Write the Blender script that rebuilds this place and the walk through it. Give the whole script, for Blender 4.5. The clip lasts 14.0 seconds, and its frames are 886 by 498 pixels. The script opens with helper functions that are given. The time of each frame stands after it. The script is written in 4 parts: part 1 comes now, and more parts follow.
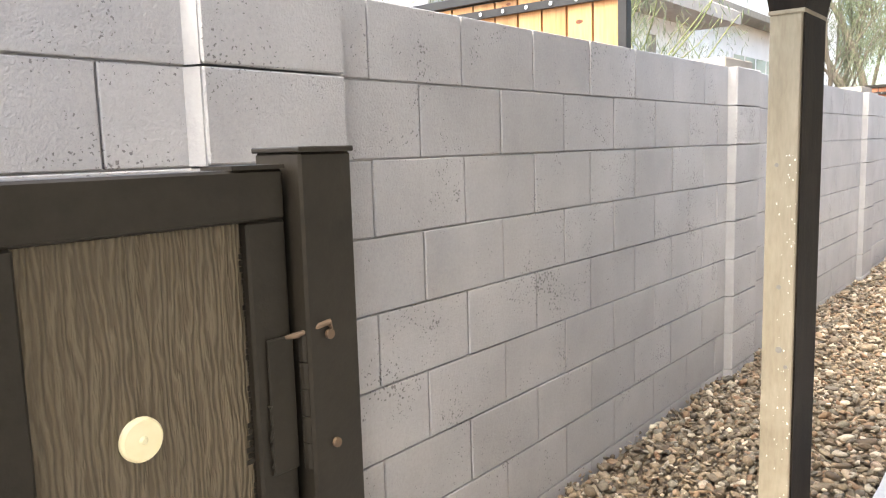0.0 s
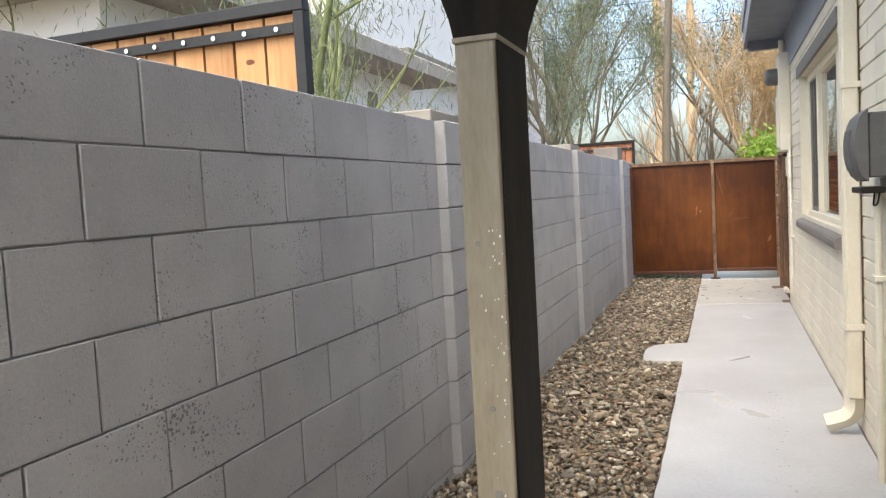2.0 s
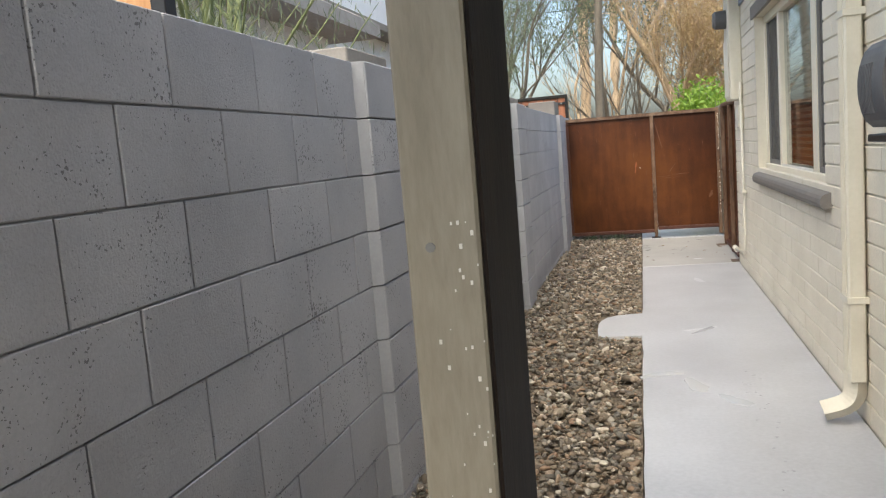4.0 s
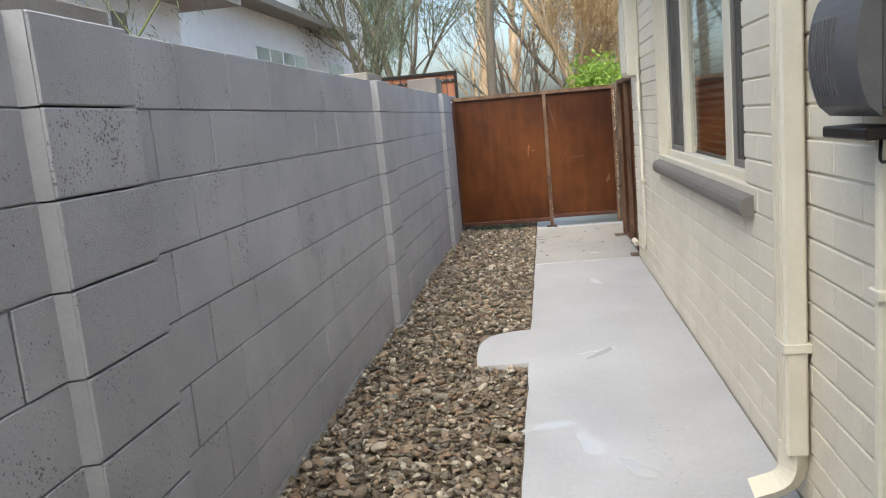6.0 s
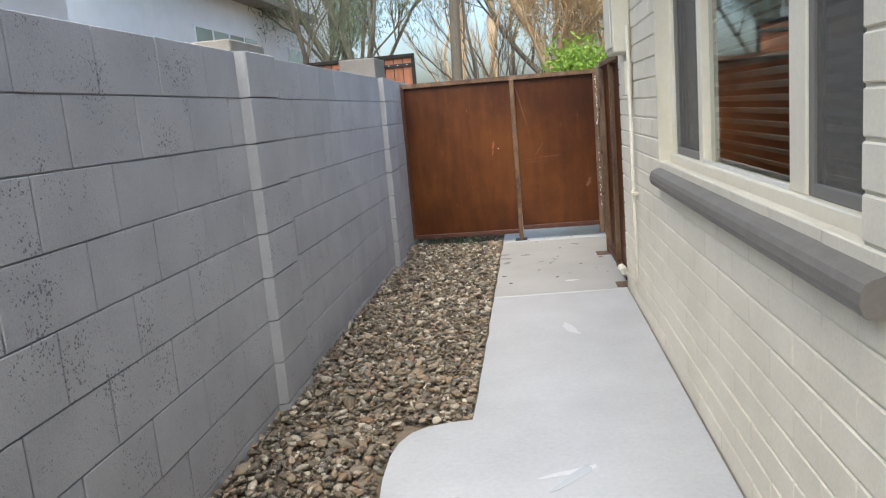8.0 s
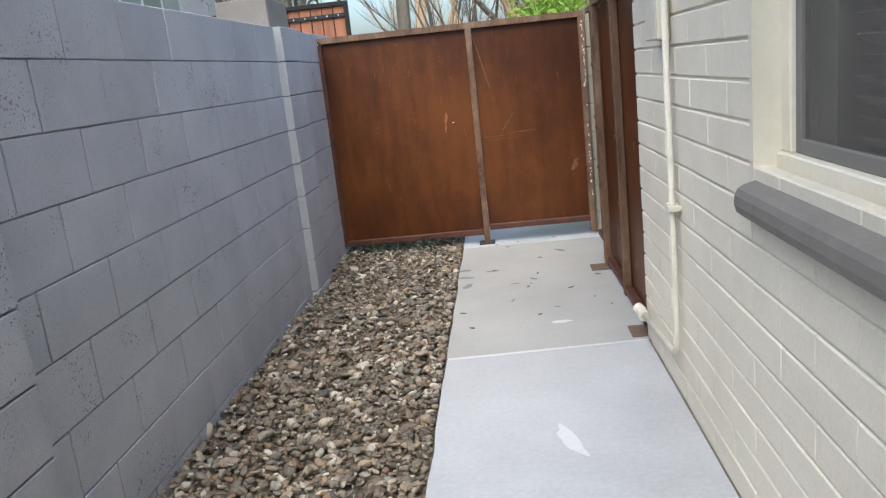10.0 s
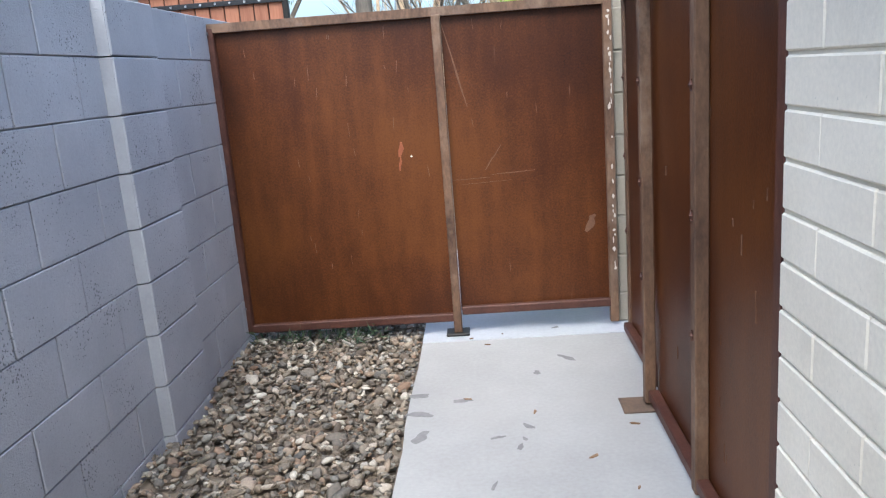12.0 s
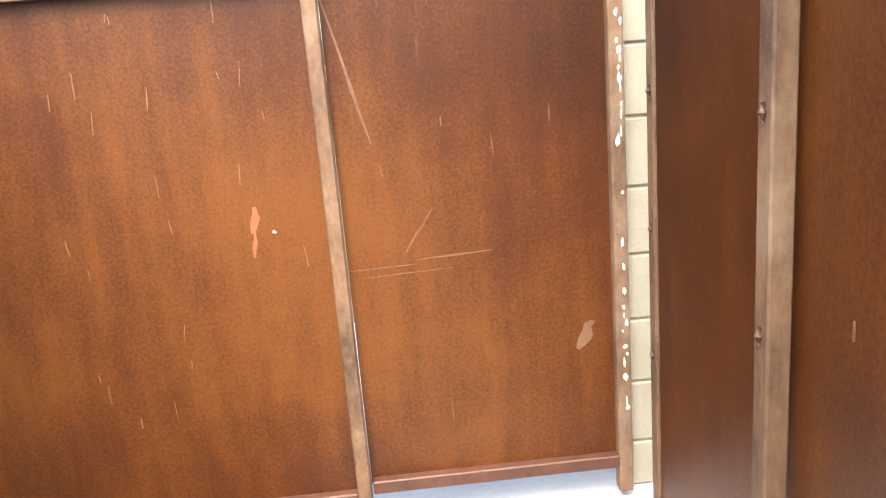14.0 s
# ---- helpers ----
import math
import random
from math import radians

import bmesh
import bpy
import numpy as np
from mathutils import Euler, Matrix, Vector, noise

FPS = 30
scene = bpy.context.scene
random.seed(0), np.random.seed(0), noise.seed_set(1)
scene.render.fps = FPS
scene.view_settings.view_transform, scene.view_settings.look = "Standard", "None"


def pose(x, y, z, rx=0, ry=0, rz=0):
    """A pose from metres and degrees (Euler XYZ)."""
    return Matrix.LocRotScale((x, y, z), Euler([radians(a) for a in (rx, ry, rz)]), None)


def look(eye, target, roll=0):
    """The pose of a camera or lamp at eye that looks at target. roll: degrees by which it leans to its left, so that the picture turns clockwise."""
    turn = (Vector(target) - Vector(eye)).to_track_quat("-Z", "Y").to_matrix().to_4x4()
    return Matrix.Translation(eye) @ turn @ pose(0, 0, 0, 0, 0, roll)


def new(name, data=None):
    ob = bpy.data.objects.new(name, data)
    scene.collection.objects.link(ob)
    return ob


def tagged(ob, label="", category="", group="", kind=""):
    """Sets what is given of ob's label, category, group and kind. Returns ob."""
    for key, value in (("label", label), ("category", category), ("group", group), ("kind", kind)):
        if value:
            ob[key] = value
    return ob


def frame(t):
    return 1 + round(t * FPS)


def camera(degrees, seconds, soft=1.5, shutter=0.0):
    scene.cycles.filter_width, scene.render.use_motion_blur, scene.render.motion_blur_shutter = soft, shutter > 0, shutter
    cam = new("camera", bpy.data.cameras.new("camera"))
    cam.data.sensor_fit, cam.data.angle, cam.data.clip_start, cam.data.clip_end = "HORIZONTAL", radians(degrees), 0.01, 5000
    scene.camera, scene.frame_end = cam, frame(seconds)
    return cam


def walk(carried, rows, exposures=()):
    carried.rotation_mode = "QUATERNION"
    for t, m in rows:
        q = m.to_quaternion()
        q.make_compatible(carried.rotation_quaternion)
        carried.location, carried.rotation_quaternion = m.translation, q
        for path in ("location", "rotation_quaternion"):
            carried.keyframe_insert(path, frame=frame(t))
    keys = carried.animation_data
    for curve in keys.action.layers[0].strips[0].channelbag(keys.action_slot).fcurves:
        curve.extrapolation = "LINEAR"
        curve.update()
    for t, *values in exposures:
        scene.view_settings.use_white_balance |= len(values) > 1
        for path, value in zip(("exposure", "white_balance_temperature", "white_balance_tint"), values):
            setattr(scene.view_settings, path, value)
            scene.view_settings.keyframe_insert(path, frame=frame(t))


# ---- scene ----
cam = camera(60.1, 14.0, 1.2)
PATH = [
    (0, (-0.008, 0.473, 1.294), (-1.258, 2.013, 1.036), -1.7),
    (0.5, (0.002, 0.536, 1.289), (-1.11, 2.18, 1.036), -1.3),
    (1, (0.028, 0.784, 1.293), (-0.939, 2.523, 1.094), -1.2),
    (1.5, (-0.043, 1.02, 1.295), (-0.873, 2.832, 1.132), -2.1),
    (2, (-0.164, 1.268, 1.323), (-0.854, 3.14, 1.189), -3.1),
    (2.5, (-0.217, 1.475, 1.319), (-0.88, 3.358, 1.199), -3.9),
    (3, (-0.252, 1.663, 1.322), (-0.919, 3.544, 1.195), -4.4),
    (3.5, (-0.336, 1.847, 1.323), (-0.945, 3.744, 1.145), -4.6),
    (4, (-0.417, 1.982, 1.326), (-0.933, 3.899, 1.081), -4.7),
    (4.2, (-0.423, 2.047, 1.319), (-0.899, 3.971, 1.05), -4.7),
    (6.3, (-0.255, 3.282, 1.366), (-0.536, 5.232, 1.025), -5.3),
    (6.5, (-0.232, 3.425, 1.359), (-0.591, 5.36, 1.0), -5.1),
    (7, (-0.249, 3.848, 1.38), (-0.513, 5.798, 1.024), -4.6),
    (7.2, (-0.23, 4.009, 1.37), (-0.438, 5.968, 1.024), -4.9),
    (9.3, (-0.127, 6.03, 1.328), (-0.437, 7.967, 0.938), -5.2),
    (9.5, (-0.145, 6.227, 1.344), (-0.391, 8.169, 0.935), -5.5),
    (10, (-0.139, 6.703, 1.324), (-0.309, 8.644, 0.872), -6.3),
    (10.5, (-0.137, 7.195, 1.324), (-0.347, 9.134, 0.882), -6.1),
    (11, (-0.12, 7.683, 1.333), (-0.233, 9.625, 0.867), -5.3),
    (11.5, (-0.052, 8.181, 1.34), (-0.158, 10.12, 0.866), -4.8),
    (12, (-0.107, 8.653, 1.337), (-0.227, 10.598, 0.887), -4.5),
    (12.5, (-0.106, 9.076, 1.333), (-0.233, 11.024, 0.898), -4.1),
    (13, (-0.105, 9.537, 1.328), (-0.264, 11.488, 0.918), -3.9),
    (13.4, (-0.178, 9.878, 1.366), (-0.138, 11.824, 0.907), -4.2),
    (13.5, (-0.184, 9.971, 1.362), (-0.109, 11.913, 0.892), -4.2),
    (14, (-0.105, 10.335, 1.364), (-0.004, 12.276, 0.891), -4.7),
]
walk(cam, [(t, look(eye, target, roll)) for t, eye, target, roll in PATH],
     exposures=[(0, 2.75, 6900, 7), (0.5, 2.42, 6900, 7), (1.0, 2.2, 6800, 6), (1.5, 1.92, 6750, 5), (2, 1.68, 6650, 5), (2.5, 1.5, 6500, 5), (3, 1.38, 6500, 4), (4, 1.37, 6450, 4), (7, 1.38, 6200, 3), (9.5, 1.38, 5950, 3), (10.5, 1.43, 5750, 4), (12, 1.68, 5450, 5), (12.5, 1.88, 5500, 6), (13, 2.1, 5950, 6), (13.5, 2.5, 6300, 4), (14, 3.0, 6500, 4)])

# ---- light ----
SUN_EL, SUN_AZ = 58.0, 190.0          # degrees; azimuth clockwise from +y
world = bpy.data.worlds.new("sky")
scene.world = world
world.use_nodes = True
wn = world.node_tree
sky = wn.nodes.new("ShaderNodeTexSky")
sky.sky_type, sky.sun_disc = "NISHITA", False
sky.sun_elevation, sky.sun_rotation = radians(SUN_EL), radians(SUN_AZ)
sky.air_density, sky.dust_density, sky.ozone_density = 1.0, 5.0, 1.0
wn.links.new(sky.outputs[0], wn.nodes["Background"].inputs[0])
wn.nodes["Background"].inputs[1].default_value = 0.15
# the sun behind thin cloud: wide and weak
sun = new("sun", bpy.data.lights.new("sun", "SUN"))
sun.data.energy, sun.data.angle, sun.data.color = 0.6, radians(60), (1.0, 0.96, 0.90)
a, e = radians(SUN_AZ), radians(SUN_EL)
sun.matrix_world = look((40 * math.sin(a) * math.cos(e), 40 * math.cos(a) * math.cos(e), 40 * math.sin(e)), (0, 0, 0))

# ---- materials ----


def nodes_of(name):
    m = bpy.data.materials.new(name)
    m.use_nodes = True
    t = m.node_tree
    return m, t, t.nodes["Principled BSDF"]


def ramp(t, source, stops):
    r = t.nodes.new("ShaderNodeValToRGB")
    while len(r.color_ramp.elements) < len(stops):
        r.color_ramp.elements.new(0.5)
    for el, (p, c) in zip(r.color_ramp.elements, stops):
        el.position, el.color = p, (*c, 1)
    t.links.new(source, r.inputs[0])
    return r.outputs[0]


def noise_tex(t, scale, detail=4.0, rough=0.55, stretch=None, obj=False):
    co = t.nodes.new("ShaderNodeTexCoord")
    geo = t.nodes.new("ShaderNodeNewGeometry")
    n = t.nodes.new("ShaderNodeTexNoise")
    n.inputs["Scale"].default_value, n.inputs["Detail"].default_value, n.inputs["Roughness"].default_value = scale, detail, rough
    src = co.outputs["Object"] if obj else geo.outputs["Position"]
    if stretch:
        mp = t.nodes.new("ShaderNodeMapping")
        mp.inputs["Scale"].default_value = stretch
        t.links.new(src, mp.inputs[0])
        src = mp.outputs[0]
    t.links.new(src, n.inputs["Vector"])
    return n.outputs["Fac"]


def mix(t, fac, a, b, mode="MIX"):
    m = t.nodes.new("ShaderNodeMix")
    m.data_type, m.blend_type = "RGBA", mode
    for sock, v in ((m.inputs["Factor"], fac), (m.inputs["A"], a), (m.inputs["B"], b)):
        if isinstance(v, bpy.types.NodeSocket):
            t.links.new(v, sock)
        elif isinstance(v, (int, float)):
            sock.default_value = v
        else:
            sock.default_value = (*v, 1)
    return m.outputs["Result"]


def math_node(t, op, a, b=0.0):
    m = t.nodes.new("ShaderNodeMath")
    m.operation = op
    for sock, v in zip(m.inputs, (a, b)):
        if isinstance(v, bpy.types.NodeSocket):
            t.links.new(v, sock)
        else:
            sock.default_value = v
    return m.outputs[0]


def bump(t, p, height, strength, dist, below=None):
    b = t.nodes.new("ShaderNodeBump")
    b.inputs["Strength"].default_value, b.inputs["Distance"].default_value = strength, dist
    t.links.new(height, b.inputs["Height"])
    if below is not None:
        t.links.new(below, b.inputs["Normal"])
    t.links.new(b.outputs[0], p.inputs["Normal"])
    return b.outputs[0]


def surface(name, dark, light, scale, rough=0.7, grain=60.0, bumps=0.3, dist=0.003, metal=0.0, stretch=None, piece=0.0, stain=None, spec=0.4):
    """Colour between two tones at two scales, fine relief, and a tone of its own for each piece."""
    m, t, p = nodes_of(name)
    big = noise_tex(t, scale, 5, 0.6, stretch)
    fine = noise_tex(t, grain, 4, 0.6, stretch)
    both = math_node(t, "ADD", math_node(t, "MULTIPLY", big, 0.65), math_node(t, "MULTIPLY", fine, 0.35))
    col = ramp(t, both, ((0.36, dark), (0.64, light)))
    if stain:
        s = ramp(t, noise_tex(t, scale * 0.45, 6, 0.7), ((0.52, (0, 0, 0)), (0.72, (1, 1, 1))))
        col = mix(t, math_node(t, "MULTIPLY", s, 0.5), col, stain)
    if piece:
        oi = t.nodes.new("ShaderNodeObjectInfo")
        col = mix(t, 1.0, col, ramp(t, oi.outputs["Random"], ((0, (1 - piece,) * 3), (1, (1, 1, 1)))), "MULTIPLY")
    t.links.new(col, p.inputs["Base Color"])
    p.inputs["Roughness"].default_value, p.inputs["Metallic"].default_value = rough, metal
    p.inputs["Specular IOR Level"].default_value = spec
    bump(t, p, fine, bumps, dist)
    return m


def pitted(name, dark, light, rough, pit_scale, pit_amount, piece=0.08, relief=0.004, gloss=0.35, skin_amount=0.25, pit_shade=0.7):
    """Painted concrete block: sandy skin with pits that come in drifts."""
    m, t, p = nodes_of(name)
    big = noise_tex(t, 2.2, 5, 0.6)
    fine = noise_tex(t, 160, 3, 0.6)
    col = ramp(t, big, ((0.35, dark), (0.65, light)))
    geo = t.nodes.new("ShaderNodeNewGeometry")
    v = t.nodes.new("ShaderNodeTexVoronoi")
    v.inputs["Scale"].default_value = pit_scale
    wob = t.nodes.new("ShaderNodeTexNoise")
    wob.inputs["Scale"].default_value = pit_scale * 1.6
    t.links.new(geo.outputs["Position"], wob.inputs["Vector"])
    add = t.nodes.new("ShaderNodeVectorMath")
    add.operation = "MULTIPLY_ADD"
    add.inputs[1].default_value = (0.014,) * 3
    t.links.new(wob.outputs["Color"], add.inputs[0])
    t.links.new(geo.outputs["Position"], add.inputs[2])
    t.links.new(add.outputs[0], v.inputs["Vector"])
    oi = t.nodes.new("ShaderNodeObjectInfo")
    where = math_node(t, "ADD", noise_tex(t, 5.5, 4, 0.7), math_node(t, "MULTIPLY", math_node(t, "SUBTRACT", oi.outputs["Random"], 0.5), 0.12))
    reach = ramp(t, where, ((0.42, (0.0,) * 3), (0.75, (pit_amount,) * 3)))
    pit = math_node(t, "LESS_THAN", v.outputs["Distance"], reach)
    skin = math_node(t, "ADD", math_node(t, "MULTIPLY", fine, skin_amount), math_node(t, "MULTIPLY", noise_tex(t, 30, 4, 0.55), skin_amount))
    height = math_node(t, "SUBTRACT", skin, math_node(t, "MULTIPLY", pit, 0.9))
    if piece:
        col = mix(t, 1.0, col, ramp(t, oi.outputs["Random"], ((0, (1 - piece,) * 3), (1, (1, 1, 1)))), "MULTIPLY")
    col = mix(t, 1.0, col, ramp(t, noise_tex(t, 90, 5, 0.7), ((0.3, (0.92,) * 3), (0.7, (1.05,) * 3))), "MULTIPLY")
    # shade inside the pits, painted into the colour
    col = mix(t, math_node(t, "MULTIPLY", pit, pit_shade), col, (0.075, 0.072, 0.07))
    t.links.new(col, p.inputs["Base Color"])
    p.inputs["Roughness"].default_value = rough
    p.inputs["Specular IOR Level"].default_value = gloss
    bump(t, p, height, 1.0, relief)
    return m


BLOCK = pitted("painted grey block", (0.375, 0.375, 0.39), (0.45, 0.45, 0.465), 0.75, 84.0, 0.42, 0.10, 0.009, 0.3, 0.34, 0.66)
MORTAR = surface("painted grey mortar", (0.37, 0.37, 0.385), (0.43, 0.43, 0.445), 3, 0.8, 120, 0.5)
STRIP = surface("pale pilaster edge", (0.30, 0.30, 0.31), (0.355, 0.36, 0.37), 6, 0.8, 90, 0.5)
CREAM = pitted("cream painted block", (0.685, 0.62, 0.495), (0.77, 0.705, 0.575), 0.6, 70.0, 0.15, 0.03, 0.0018, skin_amount=0.3, pit_shade=0.25)
CREAM_TRIM = surface("cream paint", (0.64, 0.595, 0.48), (0.72, 0.675, 0.555), 4, 0.5, 60, 0.15)
CREAM_JOINT = surface("cream joint", (0.62, 0.57, 0.45), (0.70, 0.645, 0.52), 4, 0.8, 60, 0.3)
FRAME = surface("cream vinyl", (0.73, 0.67, 0.53), (0.80, 0.735, 0.595), 5, 0.35, 40, 0.05)
SLAB = surface("pale painted concrete", (0.37, 0.372, 0.382), (0.485, 0.488, 0.498), 1.3, 0.30, 45, 0.10, 0.002, stain=(0.33, 0.325, 0.32))
SLAB_BEIGE = surface("darker beige concrete", (0.315, 0.305, 0.285), (0.405, 0.395, 0.37), 1.5, 0.5, 60, 0.15, 0.002, stain=(0.33, 0.31, 0.275))
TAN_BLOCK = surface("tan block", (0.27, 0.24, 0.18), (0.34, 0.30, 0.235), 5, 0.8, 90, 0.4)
SLAB_JOINT = surface("pale joint filler", (0.54, 0.54, 0.53), (0.60, 0.60, 0.59), 8, 0.6, 60)
SILL = surface("grey painted sill", (0.165, 0.147, 0.13), (0.205, 0.186, 0.166), 7, 0.55, 70, 0.25)
EAVE = surface("blue grey paint", (0.20, 0.22, 0.26), (0.26, 0.28, 0.32), 4, 0.6, 40, 0.1)
EARTH = surface("dry earth", (0.11, 0.085, 0.06), (0.20, 0.155, 0.11), 2.5, 0.95, 40, 0.8, 0.01)
DARK = surface("dark brown steel paint", (0.012, 0.0102, 0.008), (0.023, 0.0195, 0.015), 9, 0.45, 80, 0.2, spec=0.28)
BLACK = surface("black steel paint", (0.012, 0.012, 0.013), (0.022, 0.022, 0.023), 9, 0.4, 80, 0.1)
CHROME = surface("zinc bolt", (0.55, 0.55, 0.55), (0.7, 0.7, 0.7), 30, 0.25, 80, 0.1, metal=1.0)
CEDAR = surface("orange cedar", (0.42, 0.205, 0.08), (0.62, 0.345, 0.155), 3.5, 0.6, 26, 0.25, stretch=(4, 4, 0.35), piece=0.3)
KNOT = surface("dark knot", (0.10, 0.03, 0.015), (0.20, 0.075, 0.035), 40, 0.6, 60, 0.2)
OLD_CEDAR = surface("red cedar", (0.26, 0.10, 0.05), (0.40, 0.17, 0.09), 3.5, 0.7, 26, 0.25, stretch=(4, 4, 0.35), piece=0.3)
STUCCO = surface("white stucco", (0.80, 0.80, 0.80), (0.87, 0.87, 0.87), 3, 0.9, 120, 0.5)
ROOF = surface("tan roofing", (0.30, 0.27, 0.24), (0.40, 0.37, 0.33), 6, 0.9, 60, 0.4)
CAP = surface("tan cap stone", (0.22, 0.20, 0.175), (0.30, 0.275, 0.24), 8, 0.85, 120, 0.5)
GREY_PLASTIC = surface("grey plastic", (0.085, 0.085, 0.088), (0.12, 0.12, 0.122), 9, 0.5, 90, 0.08)
WHITE_PVC = surface("white painted pipe", (0.60, 0.555, 0.455), (0.69, 0.645, 0.54), 9, 0.45, 60, 0.1)
POST_OLD = surface("olive grey old paint", (0.225, 0.195, 0.145), (0.32, 0.285, 0.22), 5, 0.7, 35, 0.35, stretch=(3, 3, 0.6), stain=(0.40, 0.365, 0.295))
# near-black copy of the post's wood, with the unlit faces' shade in the colour
POST_SHADE = surface("shaded post wood", (0.006, 0.0045, 0.0035), (0.020, 0.014, 0.010), 5, 0.65, 35, 0.3, stretch=(3, 3, 0.5), spec=0.12)
BARK = surface("grey bark", (0.10, 0.085, 0.065), (0.20, 0.17, 0.13), 3, 0.9, 30, 0.8, 0.02, stretch=(3, 3, 0.5))
GREEN_BARK = surface("green bark", (0.13, 0.16, 0.06), (0.24, 0.26, 0.12), 3, 0.8, 30, 0.4, 0.01)
PALE_BARK = surface("pale bark", (0.42, 0.30, 0.18), (0.58, 0.44, 0.29), 2, 0.9, 25, 0.6, 0.02, stretch=(2, 2, 0.4))
TIN = surface("rusted plate", (0.10, 0.07, 0.05), (0.17, 0.11, 0.07), 12, 0.7, 90, 0.4)


def rust(name, seed):
    m, t, p = nodes_of(name)
    co = t.nodes.new("ShaderNodeNewGeometry")
    mp = t.nodes.new("ShaderNodeMapping")
    mp.inputs["Location"].default_value = (seed, seed * 2, 0)
    t.links.new(co.outputs["Position"], mp.inputs[0])

    def nz(scale, detail, stretch=(1, 1, 1)):
        s = t.nodes.new("ShaderNodeMapping")
        s.inputs["Scale"].default_value = stretch
        t.links.new(mp.outputs[0], s.inputs[0])
        n = t.nodes.new("ShaderNodeTexNoise")
        n.inputs["Scale"].default_value, n.inputs["Detail"].default_value, n.inputs["Roughness"].default_value = scale, detail, 0.62
        t.links.new(s.outputs[0], n.inputs["Vector"])
        return n.outputs["Fac"]

    cloud, runs, grain = nz(0.8, 8), nz(13, 5, (1, 1, 0.16)), nz(110, 5)
    tone = math_node(t, "ADD", math_node(t, "MULTIPLY", cloud, 0.56), math_node(t, "ADD", math_node(t, "MULTIPLY", runs, 0.17), math_node(t, "MULTIPLY", grain, 0.27)))
    col = ramp(t, tone, ((0.36, (0.019, 0.0048, 0.0016)), (0.49, (0.060, 0.0165, 0.0036)), (0.62, (0.122, 0.040, 0.0078))))
    drip = ramp(t, nz(24, 3, (1, 1, 0.10)), ((0.71, (0, 0, 0)), (0.76, (1, 1, 1))))
    drip = math_node(t, "MULTIPLY", drip, ramp(t, nz(2.4, 3), ((0.5, (0, 0, 0)), (0.62, (0.55,) * 3))))
    col = mix(t, drip, col, (0.20, 0.13, 0.085))
    t.links.new(col, p.inputs["Base Color"])
    p.inputs["Roughness"].default_value = 0.45
    p.inputs["Specular IOR Level"].default_value = 0.28
    bump(t, p, math_node(t, "ADD", grain, math_node(t, "MULTIPLY", cloud, 2.0)), 0.25, 0.003)
    return m


RUST = rust("rusted sheet steel", 0.0)
RUST_TUBE = surface("rusted tube", (0.06, 0.031, 0.018), (0.185, 0.105, 0.058), 9, 0.6, 70, 0.4, 0.002, stretch=(1, 1, 0.4), stain=(0.27, 0.20, 0.14))
RUST_DARK = surface("dark rusted tube", (0.05, 0.018, 0.012), (0.095, 0.037, 0.022), 9, 0.55, 70, 0.3)


def simple(name, col, rough, metal=0.0):
    m, t, p = nodes_of(name)
    p.inputs["Base Color"].default_value = (*col, 1)
    p.inputs["Roughness"].default_value, p.inputs["Metallic"].default_value = rough, metal
    return m


SCRATCH = surface("pale scratch", (0.105, 0.048, 0.024), (0.175, 0.088, 0.047), 20, 0.7, 90)
RED_SCRAPE = surface("orange scrape", (0.21, 0.062, 0.026), (0.29, 0.095, 0.04), 20, 0.7, 90)
FLAKE = surface("pale flaked paint", (0.50, 0.44, 0.36), (0.64, 0.57, 0.48), 20, 0.8, 90)
SPECK = surface("white paint specks", (0.66, 0.63, 0.56), (0.76, 0.73, 0.66), 20, 0.7, 90)
CHIP = surface("bare concrete chip", (0.17, 0.163, 0.155), (0.25, 0.24, 0.225), 14, 0.8, 90)
LEAF_LITTER = surface("dry leaves", (0.16, 0.09, 0.045), (0.30, 0.18, 0.09), 30, 0.8, 90, piece=0.4)
ROOM_GLOOM = simple("dark room", (0.05, 0.05, 0.05), 0.9)
SCREEN = simple("insect screen", (0.19, 0.175, 0.155), 0.7)
LID = surface("brass lid", (0.74, 0.68, 0.44), (0.82, 0.77, 0.55), 14, 0.35, 90, 0.05)


def see_through(name, col, cover):
    """Fine mesh: part cloth, part gaps."""
    m, t, p = nodes_of(name)
    p.inputs["Base Color"].default_value = (*col, 1)
    p.inputs["Roughness"].default_value = 0.8
    mx = t.nodes.new("ShaderNodeMixShader")
    mx.inputs[0].default_value = cover
    gap = t.nodes.new("ShaderNodeBsdfTransparent")
    t.links.new(gap.outputs[0], mx.inputs[1])
    t.links.new(p.outputs[0], mx.inputs[2])
    t.links.new(mx.outputs[0], t.nodes["Material Output"].inputs[0])
    return m


MESH_SCREEN = see_through("fine screen mesh", (0.17, 0.155, 0.135), 0.42)
BLIND = surface("grey blind", (0.10, 0.135, 0.115), (0.16, 0.20, 0.17), 6, 0.6, 60, 0.1)


def glass():
    m, t, p = nodes_of("window glass")
    p.inputs["Base Color"].default_value = (0.9, 0.95, 0.92, 1)
    p.inputs["Roughness"].default_value, p.inputs["IOR"].default_value = 0.02, 1.5
    p.inputs["Transmission Weight"].default_value = 1.0
    return m


GLASS = glass()


